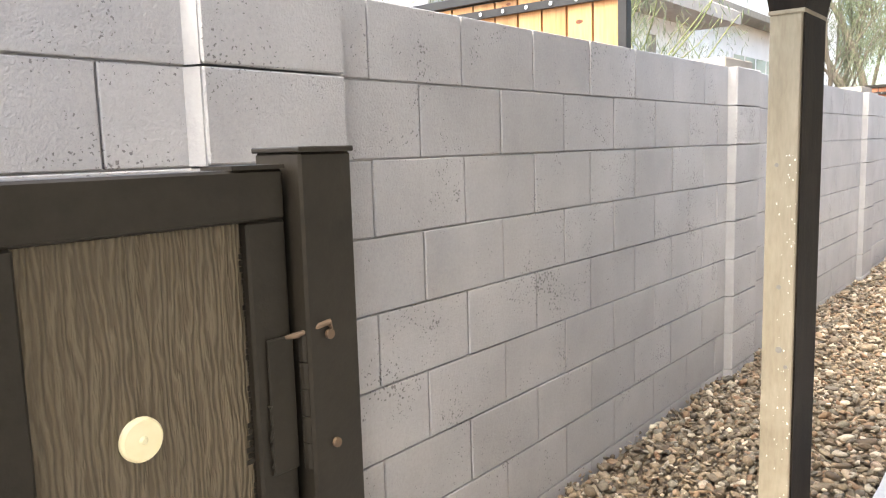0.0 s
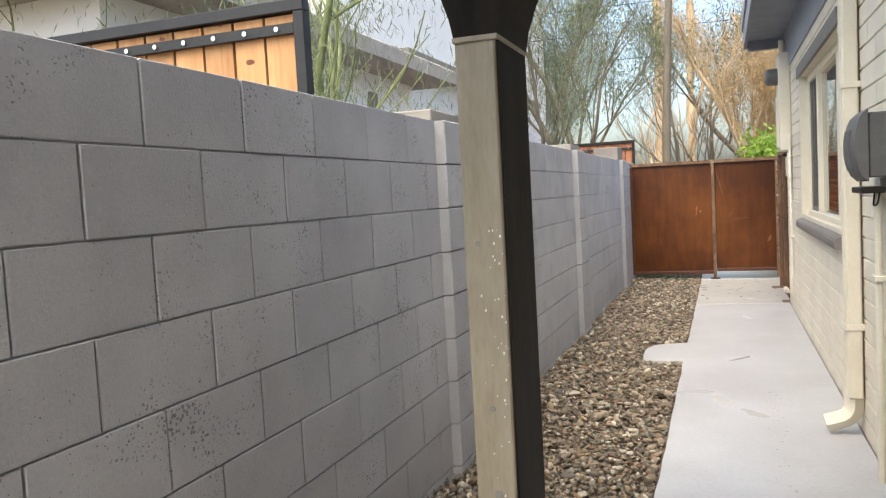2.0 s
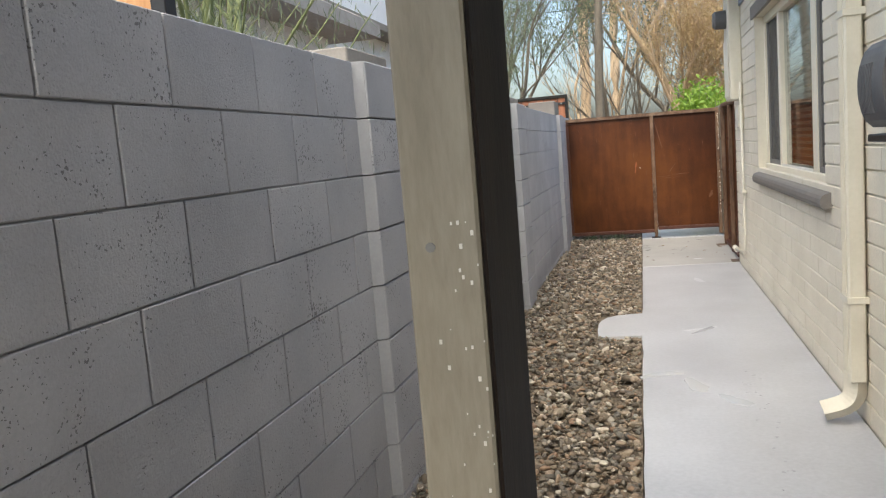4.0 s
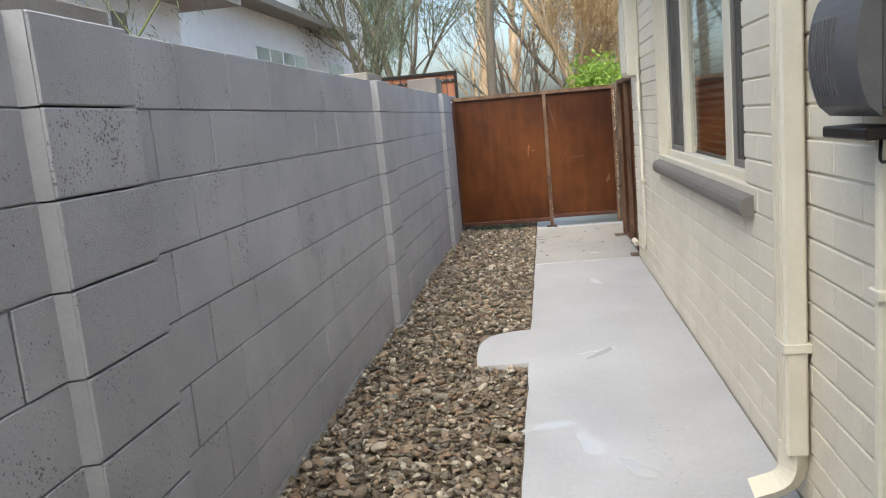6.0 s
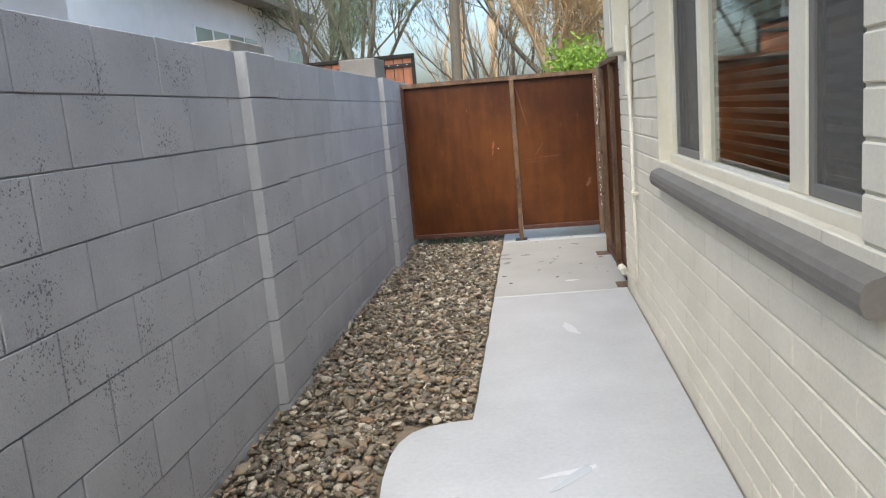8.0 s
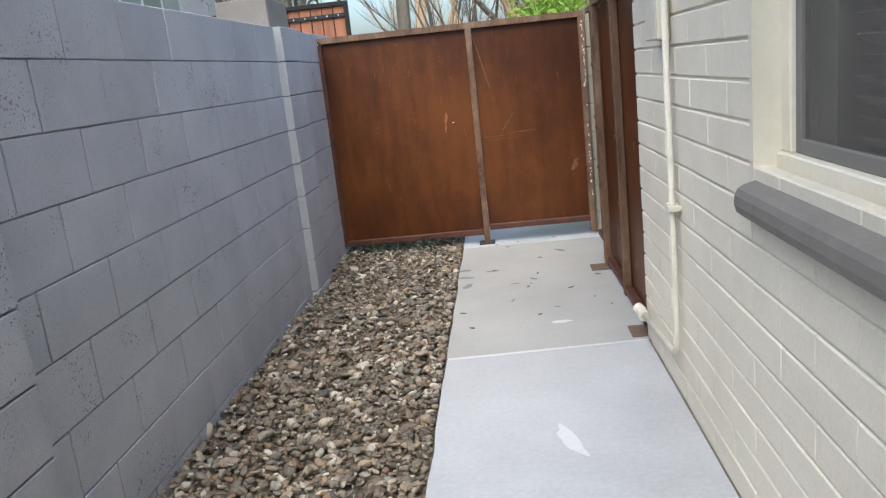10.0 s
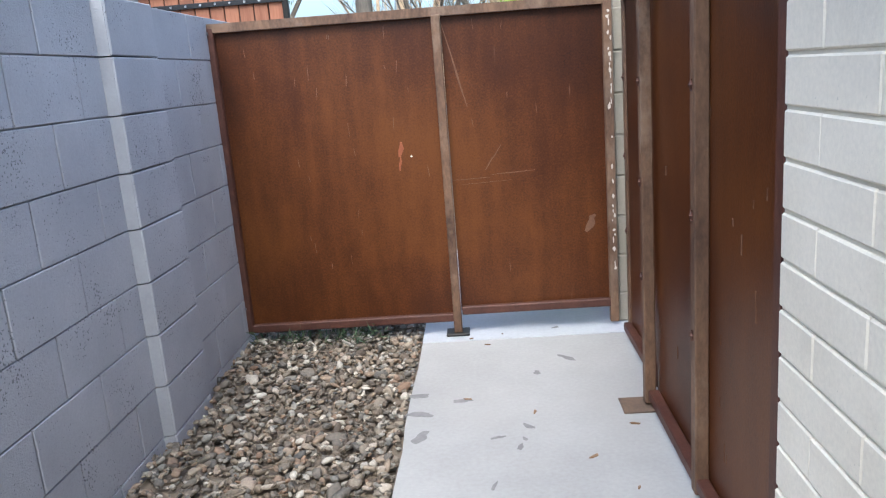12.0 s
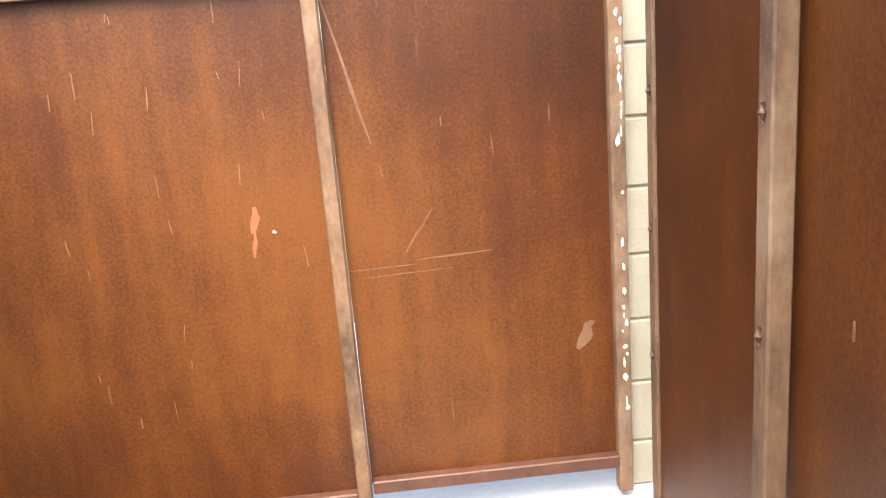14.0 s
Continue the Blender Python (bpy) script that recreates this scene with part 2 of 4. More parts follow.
def stones(name, tones):
    m, t, p = nodes_of(name)
    geo = t.nodes.new("ShaderNodeNewGeometry")
    col = ramp(t, geo.outputs["Random Per Island"], tones)
    fine = noise_tex(t, 130, 4, 0.65)
    col = mix(t, 0.55, col, ramp(t, fine, ((0.3, (0.55, 0.55, 0.55)), (0.7, (1.25, 1.25, 1.25)))), "MULTIPLY")
    t.links.new(col, p.inputs["Base Color"])
    p.inputs["Roughness"].default_value = 0.75
    bump(t, p, fine, 0.5, 0.003)
    return m


GRAVEL = stones("river gravel", ((0.0, (0.075, 0.055, 0.038)), (0.2, (0.17, 0.132, 0.09)), (0.4, (0.12, 0.105, 0.085)), (0.58, (0.28, 0.225, 0.158)), (0.72, (0.19, 0.115, 0.068)), (0.84, (0.48, 0.43, 0.345)), (1.0, (0.07, 0.065, 0.056))))


def leaves(name, tones, through_light=0.25):
    m, t, p = nodes_of(name)
    geo = t.nodes.new("ShaderNodeNewGeometry")
    col = ramp(t, geo.outputs["Random Per Island"], tones)
    t.links.new(col, p.inputs["Base Color"])
    p.inputs["Roughness"].default_value = 0.6
    tr = t.nodes.new("ShaderNodeBsdfTranslucent")
    t.links.new(col, tr.inputs[0])
    mx = t.nodes.new("ShaderNodeMixShader")
    mx.inputs[0].default_value = through_light
    t.links.new(p.outputs[0], mx.inputs[1])
    t.links.new(tr.outputs[0], mx.inputs[2])
    t.links.new(mx.outputs[0], t.nodes["Material Output"].inputs[0])
    return m


LEAF_GREY = leaves("grey green leaves", ((0, (0.10, 0.13, 0.07)), (0.5, (0.17, 0.20, 0.11)), (1, (0.25, 0.28, 0.17))), 0.4)
LEAF_DARK = leaves("dark green leaves", ((0, (0.04, 0.07, 0.03)), (1, (0.10, 0.14, 0.06))))
# the gold carries low sunlight that the overcast sky doesn't give
LEAF_GOLD = leaves("golden dry leaves, sunlight in colour", ((0, (0.34, 0.24, 0.11)), (0.5, (0.50, 0.37, 0.18)), (1, (0.62, 0.49, 0.29))), 0.5)
LEAF_LIME = leaves("bright green leaves", ((0, (0.14, 0.25, 0.03)), (1, (0.30, 0.42, 0.06))), 0.4)

# ---- mesh helpers ----


def add_box(bm, x0, x1, y0, y1, z0, z1, chamfer=0.0):
    r = bmesh.ops.create_cube(bm, size=1.0, matrix=Matrix.LocRotScale(((x0 + x1) / 2, (y0 + y1) / 2, (z0 + z1) / 2), None, (x1 - x0, y1 - y0, z1 - z0)))
    if chamfer:
        es = list({ed for v in r["verts"] for ed in v.link_edges})
        bmesh.ops.bevel(bm, geom=es, offset=chamfer, segments=1, affect="EDGES", clamp_overlap=True)


def box(x0, x1, y0, y1, z0, z1, chamfer=0.0):
    bm = bmesh.new()
    add_box(bm, x0, x1, y0, y1, z0, z1, chamfer)
    return bm


def mesh_of(name, bm, material, smooth=False):
    me = bpy.data.meshes.new(name)
    bm.normal_update()
    bm.to_mesh(me)
    bm.free()
    me.materials.append(material)
    if smooth:
        me.polygons.foreach_set("use_smooth", [True] * len(me.polygons))
    return me


def part(name, bm, material, parent=None, label="", smooth=False):
    ob = new(name, mesh_of(name, bm, material, smooth))
    if parent is not None:
        ob.parent = parent
    return tagged(ob, label)


def thing(name, label, category, group="", kind="", at=(0, 0, 0)):
    ob = new(name)
    ob.location = at
    ob.empty_display_size = 0.1
    return tagged(ob, label, category, group, kind)


def setting(name, bm, material, label, category="wall"):
    return tagged(new(name, mesh_of(name, bm, material)), label, category, "", "structure")


def add_tube(bm, pts, radii, sides=8, cap=True):
    """A round tube along points, with a radius for each."""
    rings = []
    n = len(pts)
    for i, (p, r) in enumerate(zip(pts, radii)):
        d = (Vector(pts[min(i + 1, n - 1)]) - Vector(pts[max(i - 1, 0)])).normalized()
        q = d.to_track_quat("Z", "Y")
        rings.append([bm.verts.new(Vector(p) + q @ Vector((r * math.cos(k * math.tau / sides), r * math.sin(k * math.tau / sides), 0))) for k in range(sides)])
    for ra, rb in zip(rings, rings[1:]):
        for k in range(sides):
            bm.faces.new((ra[k], ra[(k + 1) % sides], rb[(k + 1) % sides], rb[k]))
    if cap:
        bm.faces.new(rings[0][::-1])
        bm.faces.new(rings[-1])


def tube(pts, r, sides=10):
    bm = bmesh.new()
    add_tube(bm, pts, [r] * len(pts) if isinstance(r, (int, float)) else r, sides)
    return bm


def bend(corners, radius, steps=5):
    """Points along a bent pipe, its corners rounded."""
    pts = [Vector(corners[0])]
    for p0, p1, p2 in zip(corners, corners[1:], corners[2:]):
        p0, p1, p2 = Vector(p0), Vector(p1), Vector(p2)
        s, f = p1 + (p0 - p1).normalized() * radius, p1 + (p2 - p1).normalized() * radius
        pts += [(1 - u) ** 2 * s + 2 * u * (1 - u) * p1 + u * u * f for u in [k / steps for k in range(steps + 1)]]
    return pts + [Vector(corners[-1])]


def prism(outline, axis, lo, hi):
    """A flat outline drawn out along an axis: x outlines are (y, z), y outlines (x, z), z outlines (x, y)."""
    def place(u, v, w):
        return {"x": (w, u, v), "y": (u, w, v), "z": (u, v, w)}[axis]
    bm = bmesh.new()
    a_ = [bm.verts.new(place(u, v, lo)) for u, v in outline]
    b_ = [bm.verts.new(place(u, v, hi)) for u, v in outline]
    bm.faces.new(a_)
    bm.faces.new(b_[::-1])
    n = len(outline)
    for k in range(n):
        bm.faces.new((a_[k], b_[k], b_[(k + 1) % n], a_[(k + 1) % n]))
    bmesh.ops.recalc_face_normals(bm, faces=bm.faces)
    return bm


def joined(name, verts, faces, material, smooth=False):
    me = bpy.data.meshes.new(name)
    me.from_pydata(verts, [], faces)
    me.materials.append(material)
    if smooth:
        me.polygons.foreach_set("use_smooth", [True] * len(me.polygons))
    return new(name, me)

# ---- large structure ----
WALL_X, WALL_TOP, COURSE, BLOCK_L = -1.40, 1.677, 0.2032, 0.392
HOUSE_X, HOUSE_END = 0.48, 10.19
GATE_Y = 12.46

# ground sheet to the horizon, walkway slab, gravel bed
setting("ground", box(-400, 400, -400, 400, -0.6, -0.09), EARTH, "dry brown earth around the walled side yard", "ground")
edge = []
random.seed(4)
for k in range(85):
    yy = -2.4 + 0.2 * k
    if 7.1 < yy < 8.0:
        continue
    edge.append((-0.475 + random.uniform(-0.006, 0.006), yy))
low = [p for p in edge if p[1] < 7.1]
high = [p for p in edge if p[1] > 8.0]
tongue = [(-0.48, 7.215), (-0.62, 7.20), (-0.765, 7.19), (-0.785, 7.36), (-0.79, 7.56), (-0.775, 7.68), (-0.735, 7.78), (-0.67, 7.84), (-0.57, 7.88), (-0.48, 7.90)]


def slab_outline(y0, y1):
    left = [p for p in low + tongue + high if y0 < p[1] < y1]
    right = HOUSE_X - 0.005 if y0 < 10 else 0.66
    skew = 0.06 if y1 < 11 else 0.0      # the joint runs a little askew
    skew0 = 0.06 if 10 < y0 < 11 else 0.0
    return [(right, y0 + skew0)] + [(right, y1 + skew)] + [(-0.475, y1)] + left[::-1] + [(-0.475, y0)]


walk_way = tagged(thing("pavement", "pale smooth concrete walkway beside gravel, lightly stained", "pavement"), kind="structure")
for y0, y1 in ((-2.4, 10.082), (10.094, 12.325), (12.335, 14.4)):
    bm = prism(slab_outline(y0, y1), "z", -0.10, 0.0)
    # the stretch before the gate has a darker, warmer tone
    part("slab", bm, SLAB if y0 < 10 or y0 > 12 else SLAB_BEIGE, walk_way)
part("joint_filler", prism(((-0.47, 10.079), (0.47, 10.139), (0.47, 10.157), (-0.47, 10.097)), "z", -0.08, 0.0015), SLAB_JOINT, walk_way, "pale filled control joint")
part("joint_filler", box(-0.47, 0.64, 12.322, 12.338, -0.08, -0.004), CREAM_JOINT, walk_way)
setting("gravel_bed", prism(((-1.59, -0.3), (-0.478, -0.3), (-0.478, -0.03), (-0.86, -0.03), (-1.59, -0.01)), "y", -2.4, 14.4), EARTH, "brown earth bed under loose gravel", "ground")

# grey block wall with pilasters
PILASTERS = ((1.392, 1.782), (4.61, 5.00), (8.05, 8.45), (11.32, 11.715))
bm = box(-1.594, WALL_X - 0.011, -2.4, 11.70, -0.1, WALL_TOP - 0.008)
add_box(bm, -1.594, WALL_X - 0.011, 11.70, 13.0, -0.1, WALL_TOP - 0.008)
wall_west = setting("wall_west", bm, MORTAR, "grey painted concrete block garden wall with shallow pilasters")

# cream house wall with the window's opening
WIN_Y0, WIN_Y1, WIN_Z0, WIN_Z1 = 6.29, 8.63, 0.995, 2.19
bm = bmesh.new()
core = HOUSE_X + 0.007
for y0, y1, z0, z1 in ((-2.4, WIN_Y0, -0.1, 2.8), (WIN_Y1, HOUSE_END, -0.1, 2.8), (WIN_Y0, WIN_Y1, -0.1, WIN_Z0), (WIN_Y0, WIN_Y1, WIN_Z1, 2.8)):
    add_box(bm, core, HOUSE_X + 0.2, y0, y1, z0, z1)
house_wall = setting("wall_east", bm, CREAM_JOINT, "cream painted slim block house wall")
setting("wall_east_return", box(HOUSE_X + 0.2, HOUSE_X + 3.4, HOUSE_END - 0.2, HOUSE_END, -0.1, 2.8), CREAM_TRIM, "cream house end wall")
setting("wall_south", box(-1.6, HOUSE_X + 0.2, -2.6, -2.4, -0.1, 1.8), CREAM_TRIM, "plain cream wall closing the yard")
setting("wall_house_back", box(HOUSE_X + 3.4, HOUSE_X + 3.6, -2.4, HOUSE_END, -0.1, 3.98), CREAM_TRIM, "cream house back wall")
setting("wall_house_end", box(HOUSE_X + 0.2, HOUSE_X + 3.4, -2.4, -2.2, -0.1, 2.8), CREAM_TRIM, "cream house end wall")
# room added behind the glass; its gloom is put into the near-black colour
setting("room_floor", box(HOUSE_X + 0.2, HOUSE_X + 3.4, 5.0, 9.2, 0.0, 0.1), ROOM_GLOOM, "dark room floor", "floor")
setting("room_back", box(HOUSE_X + 3.28, HOUSE_X + 3.38, 5.0, 9.2, 0.1, 2.5), ROOM_GLOOM, "dark room wall")
setting("room_side", box(HOUSE_X + 0.2, HOUSE_X + 3.4, 9.2, 9.3, 0.1, 2.5), ROOM_GLOOM, "dark room wall")
setting("room_side_near", box(HOUSE_X + 0.2, HOUSE_X + 3.4, 4.9, 5.0, 0.1, 2.5), ROOM_GLOOM, "dark room wall")
setting("room_ceiling", box(HOUSE_X + 0.2, HOUSE_X + 3.38, 4.9, 9.3, 2.5, 2.6), ROOM_GLOOM, "dark room ceiling", "ceiling")

# eave: frieze board, soffit, fascia, roof
eave = tagged(thing("eave", "blue grey painted roof eave over the cream wall", "eave"), kind="structure")
part("frieze_board", box(HOUSE_X - 0.016, HOUSE_X - 0.001, -2.4, HOUSE_END, 2.42, 2.798), EAVE, eave)
part("soffit", box(0.12, HOUSE_X + 0.2, -2.4, HOUSE_END + 0.12, 2.80, 2.82), EAVE, eave)
part("fascia", box(0.085, 0.12, -2.4, HOUSE_END + 0.12, 2.74, 2.97), EAVE, eave)
part("fascia", prism(((0.12, 2.82), (3.9, 2.82), (3.9, 4.1), (0.12, 2.97)), "y", HOUSE_END + 0.09, HOUSE_END + 0.12), EAVE, eave)
part("drip_edge", box(0.07, 0.086, -2.4, HOUSE_END + 0.13, 2.93, 2.985), EAVE, eave)
part("roof_cover", prism(((0.07, 2.985), (3.9, 4.12), (3.9, 4.17), (0.07, 3.015)), "y", -2.4, HOUSE_END + 0.14), ROOF, eave)
part("outrigger", box(0.12, HOUSE_X, HOUSE_END - 0.02, HOUSE_END + 0.06, 2.70, 2.798), EAVE, eave)

# ---- rusted gate ----
GX0, GX1 = -1.408, 0.535


def gate_top(x):
    return 1.645 - 0.012 * (x - GX0) / (GX1 - GX0)


gate = thing("steel_gate", "rusted brown sheet steel double gate across the walkway", "gate", at=(0, GATE_Y, 0))
MID = -0.29


def in_gate(name, bm, material, label=""):
    ob = part(name, bm, material, gate, label)
    ob.matrix_parent_inverse = Matrix.Translation((0, -GATE_Y, 0))
    return ob


in_gate("sheet", prism(((GX0 + 0.03, 0.10), (MID - 0.02, 0.10), (MID - 0.02, gate_top(MID) - 0.03), (GX0 + 0.03, gate_top(GX0) - 0.03)), "y", GATE_Y + 0.012, GATE_Y + 0.02), RUST)
in_gate("sheet", prism(((MID + 0.02, 0.12), (GX1 - 0.03, 0.12), (GX1 - 0.03, gate_top(GX1) - 0.03), (MID + 0.02, gate_top(MID) - 0.03)), "y", GATE_Y + 0.012, GATE_Y + 0.02), RUST)
in_gate("top_rail", prism(((GX0, gate_top(GX0) - 0.042), (GX1, gate_top(GX1) - 0.042), (GX1, gate_top(GX1)), (GX0, gate_top(GX0))), "y", GATE_Y - 0.02, GATE_Y + 0.022), RUST_TUBE)
in_gate("bottom_rail", box(GX0, MID - 0.024, GATE_Y - 0.02, GATE_Y + 0.022, 0.070, 0.112, 0.004), RUST_DARK)
in_gate("bottom_rail", box(MID + 0.024, GX1, GATE_Y - 0.02, GATE_Y + 0.022, 0.103, 0.145, 0.004), RUST_DARK)
in_gate("side_rail", box(GX0 - 0.003, GX0 + 0.037, GATE_Y - 0.022, GATE_Y + 0.024, 0.068, gate_top(GX0) - 0.02, 0.004), RUST_DARK)
in_gate("side_rail", box(GX1 - 0.04, GX1 + 0.003, GATE_Y - 0.022, GATE_Y + 0.024, 0.02, gate_top(GX1) - 0.02, 0.004), RUST_TUBE, "rusted rail with flaking pale paint")
in_gate("middle_post", box(MID - 0.024, MID + 0.018, GATE_Y - 0.026, GATE_Y + 0.024, 0.0, gate_top(MID) - 0.035, 0.004), RUST_TUBE)
in_gate("foot_plate", box(MID - 0.065, MID + 0.055, GATE_Y - 0.055, GATE_Y + 0.05, 0.0, 0.012, 0.003), DARK)
for z in (0.21, 1.60):
    in_gate("bolt", tube(((GX0 - 0.02, GATE_Y - 0.03, z), (GX0 + 0.02, GATE_Y - 0.03, z)), 0.008, 8), CHROME)

# side fence of the same steel
fence = thing("steel_fence", "rusted brown sheet steel fence panels with welded tube posts", "fence", at=(0.52, 11.0, 0))
FX = 0.475


def in_fence(name, bm, material, label=""):
    ob = part(name, bm, material, fence, label)
    ob.matrix_parent_inverse = Matrix.Translation((-0.52, -11.0, 0))
    return ob


FZ = 1.60
in_fence("sheet", prism(((10.20, 0.05), (10.84, 0.05), (10.84, FZ), (10.20, FZ)), "x", FX + 0.043, FX + 0.051), RUST)
in_fence("sheet", prism(((10.845, 0.05), (11.50, 0.05), (11.50, FZ), (10.845, FZ)), "x", FX + 0.045, FX + 0.053), RUST)
in_fence("sheet", prism(((11.55, 0.05), (12.30, 0.05), (12.30, FZ), (11.55, FZ)), "x", FX + 0.095, FX + 0.103), RUST)
for y, x, m in ((10.20, FX + 0.012, RUST_DARK), (10.80, FX, RUST_TUBE), (11.465, FX - 0.01, RUST_TUBE), (11.525, FX + 0.06, RUST_DARK), (12.28, FX + 0.085, RUST_TUBE)):
    in_fence("post", box(x, x + 0.042, y, y + 0.048, 0.012, FZ, 0.004), m)
in_fence("bottom_rail", box(FX + 0.002, FX + 0.042, 10.248, 10.80, 0.03, 0.07, 0.004), RUST_DARK)
in_fence("bottom_rail", box(FX + 0.002, FX + 0.042, 10.848, 11.465, 0.03, 0.07, 0.004), RUST_DARK)
in_fence("bottom_rail", box(FX + 0.055, FX + 0.094, 11.573, 12.28, 0.03, 0.07, 0.004), RUST_DARK)
in_fence("top_rail", box(FX - 0.004, FX + 0.044, 10.20, 11.513, FZ, FZ + 0.042, 0.004), RUST_TUBE)
in_fence("top_rail", box(FX + 0.06, FX + 0.102, 11.525, 12.33, FZ, FZ + 0.042, 0.004), RUST_TUBE)
in_fence("base_plate", box(0.372, 0.492, 11.41, 11.545, 0.0, 0.008, 0.002), TIN)
in_fence("base_plate", box(0.408, 0.50, 10.185, 10.335, 0.0, 0.008, 0.002), TIN)
stub = setting("wall_north_stub", box(0.556, 0.75, 12.508, 13.4, -0.1, 1.66), TAN_BLOCK, "tan block pier behind the gate")
for k in range(8):
    part("block", box(0.548, 0.76, 12.50, 12.90, max(0.2032 * k - 0.05, 0.0) + 0.004, 0.2032 * (k + 1) - 0.053, 0.005), TAN_BLOCK, stub)

# ---- wooden post with its bracket ----
post = thing("wooden_post", "old olive grey painted wooden porch post with shaded side", "post", at=(-0.643, 2.95, 0))


def in_post(name, bm, material, label=""):
    ob = part(name, bm, material, post, label)
    ob.matrix_parent_inverse = Matrix.Translation((0.643, -2.95, 0))
    return ob


PX0, PX1, PY0, PY1 = -0.690, -0.597, 2.83, 3.07
in_post("shaft", box(PX0, PX1 - 0.004, PY0, PY1, -0.05, 1.655, 0.004), POST_OLD)
# thin sheet that carries the painted shade of the post's side
in_post("shaded_side", box(PX1 - 0.003, PX1 + 0.002, PY0 + 0.006, PY1, -0.05, 1.653), POST_SHADE, "dark side face, shade in its colour")

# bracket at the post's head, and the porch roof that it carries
in_post("bracket", prism(((PX0, 1.655), (PX1 + 0.002, 1.655), (PX1 + 0.012, 1.705), (PX1 + 0.03, 1.755), (PX1 + 0.055, 1.815), (PX1 + 0.06, 2.16), (PX0 - 0.05, 2.16), (PX0 - 0.045, 1.815), (PX0 - 0.025, 1.745), (PX0 - 0.008, 1.695)), "y", PY0 - 0.004, PY1 + 0.01), POST_SHADE, "curved wooden bracket, shade in its dark colour")
in_post("collar", box(PX0 - 0.003, PX1 + 0.004, PY0 - 0.006, PY1 + 0.004, 1.645, 1.657, 0.002), POST_OLD)
random.seed(21)
specks = bmesh.new()
for k in range(70):
    z = random.choice((random.uniform(0.05, 0.95), random.uniform(0.3, 0.75), random.uniform(0.95, 1.25)))
    x = PX1 - 0.006 - abs(random.gauss(0, 0.022))
    if x < PX0 + 0.01:
        continue
    r = random.uniform(0.0006, 0.0030)
    add_box(specks, x - r * 0.6, x + r * 0.6, PY0 - 0.0012, PY0 + 0.001, z - r, z + r)
tagged(in_post("speckled_paint", specks, SPECK, "white paint specks"), kind="stuff")
for x, z, r in ((PX0 + 0.045, 0.86, 0.007), (PX0 + 0.05, 0.67, 0.010), (PX0 + 0.07, 0.62, 0.006), (PX0 + 0.03, 1.22, 0.006)):
    in_post("knot", tube(((x, PY0 - 0.0015, z), (x, PY0 + 0.002, z)), r, 9), CHIP, "dark knot")
porch = tagged(thing("porch_roof", "dark wooden porch roof on a post", "roof"), kind="structure")
part("beam", box(-0.76, -0.57, 1.45, 3.15, 2.16, 2.30, 0.005), POST_SHADE, porch)
part("roof_deck", box(-1.0, HOUSE_X - 0.02, 1.4, 3.35, 2.30, 2.36), POST_OLD, porch)

# ---- house things ----
win = tagged(thing("window_1", "cream vinyl sliding window in three lights", "window"), kind="structure")
WX = HOUSE_X + 0.065
fz0, fz1, fy0, fy1 = WIN_Z0, WIN_Z1, WIN_Y0, WIN_Y1
part("frame_head", box(WX, WX + 0.07, fy0, fy1, fz1 - 0.06, fz1, 0.004), FRAME, win)
part("frame_bottom", box(WX - 0.012, WX + 0.07, fy0, fy1, fz0, fz0 + 0.05, 0.004), FRAME, win)
for ya, yb in ((fy0, fy0 + 0.05), (fy1 - 0.06, fy1)):
    part("jamb", box(WX, WX + 0.07, ya, yb, fz0 + 0.05, fz1 - 0.06, 0.004), FRAME, win)
for ya, yb in ((6.80, 6.93), (7.99, 8.06)):
    part("mullion", box(WX + 0.006, WX + 0.06, ya, yb, fz0 + 0.05, fz1 - 0.06, 0.004), FRAME, win)
part("track", box(WX + 0.004, WX + 0.012, 6.93, 7.99, fz0 + 0.05, fz0 + 0.065), SPECK, win, "white lower track")
for ya, yb in ((fy0 + 0.05, 6.80), (8.06, fy1 - 0.06)):
    part("sash_stile", box(WX + 0.012, WX + 0.035, ya, ya + 0.03, fz0 + 0.05, fz1 - 0.06, 0.003), SCREEN, win)
    part("sash_stile", box(WX + 0.012, WX + 0.035, yb - 0.03, yb, fz0 + 0.05, fz1 - 0.06, 0.003), SCREEN, win)
    part("sash_rail", box(WX + 0.012, WX + 0.035, ya + 0.03, yb - 0.03, fz0 + 0.05, fz0 + 0.085, 0.003), SCREEN, win)
    part("screen", box(WX + 0.022, WX + 0.024, ya + 0.028, yb - 0.028, fz0 + 0.083, fz1 - 0.062), MESH_SCREEN, win, "brown grey insect screen")
for ya, yb in ((fy0 + 0.05, 6.80), (6.93, 7.99), (8.06, fy1 - 0.06)):
    pane = part("pane", box(WX + 0.040, WX + 0.044, ya, yb, fz0 + 0.05, fz1 - 0.06), GLASS, win)
    pane.visible_shadow = False
part("return", box(HOUSE_X - 0.003, WX, fy1 - 0.004, fy1 + 0.02, fz0 - 0.02, fz1 + 0.005), CREAM_TRIM, win, "smooth cream painted reveal")
part("return", box(HOUSE_X + 0.012, WX, fy0 - 0.02, fy0 + 0.004, fz0 - 0.02, fz1), CREAM_TRIM, win)
part("head_trim", box(HOUSE_X - 0.014, WX, fy0 - 0.06, fy1 + 0.14, fz1, fz1 + 0.10, 0.003), SILL, win, "grey painted head board")
blinds = thing("window_blind", "grey horizontal slat blind hung inside the window", "blind", at=(WX + 0.16, 7.46, 2.12))
slat = mesh_of("slat", box(-0.018, 0.018, -1.1, 1.1, -0.0015, 0.0015), BLIND)
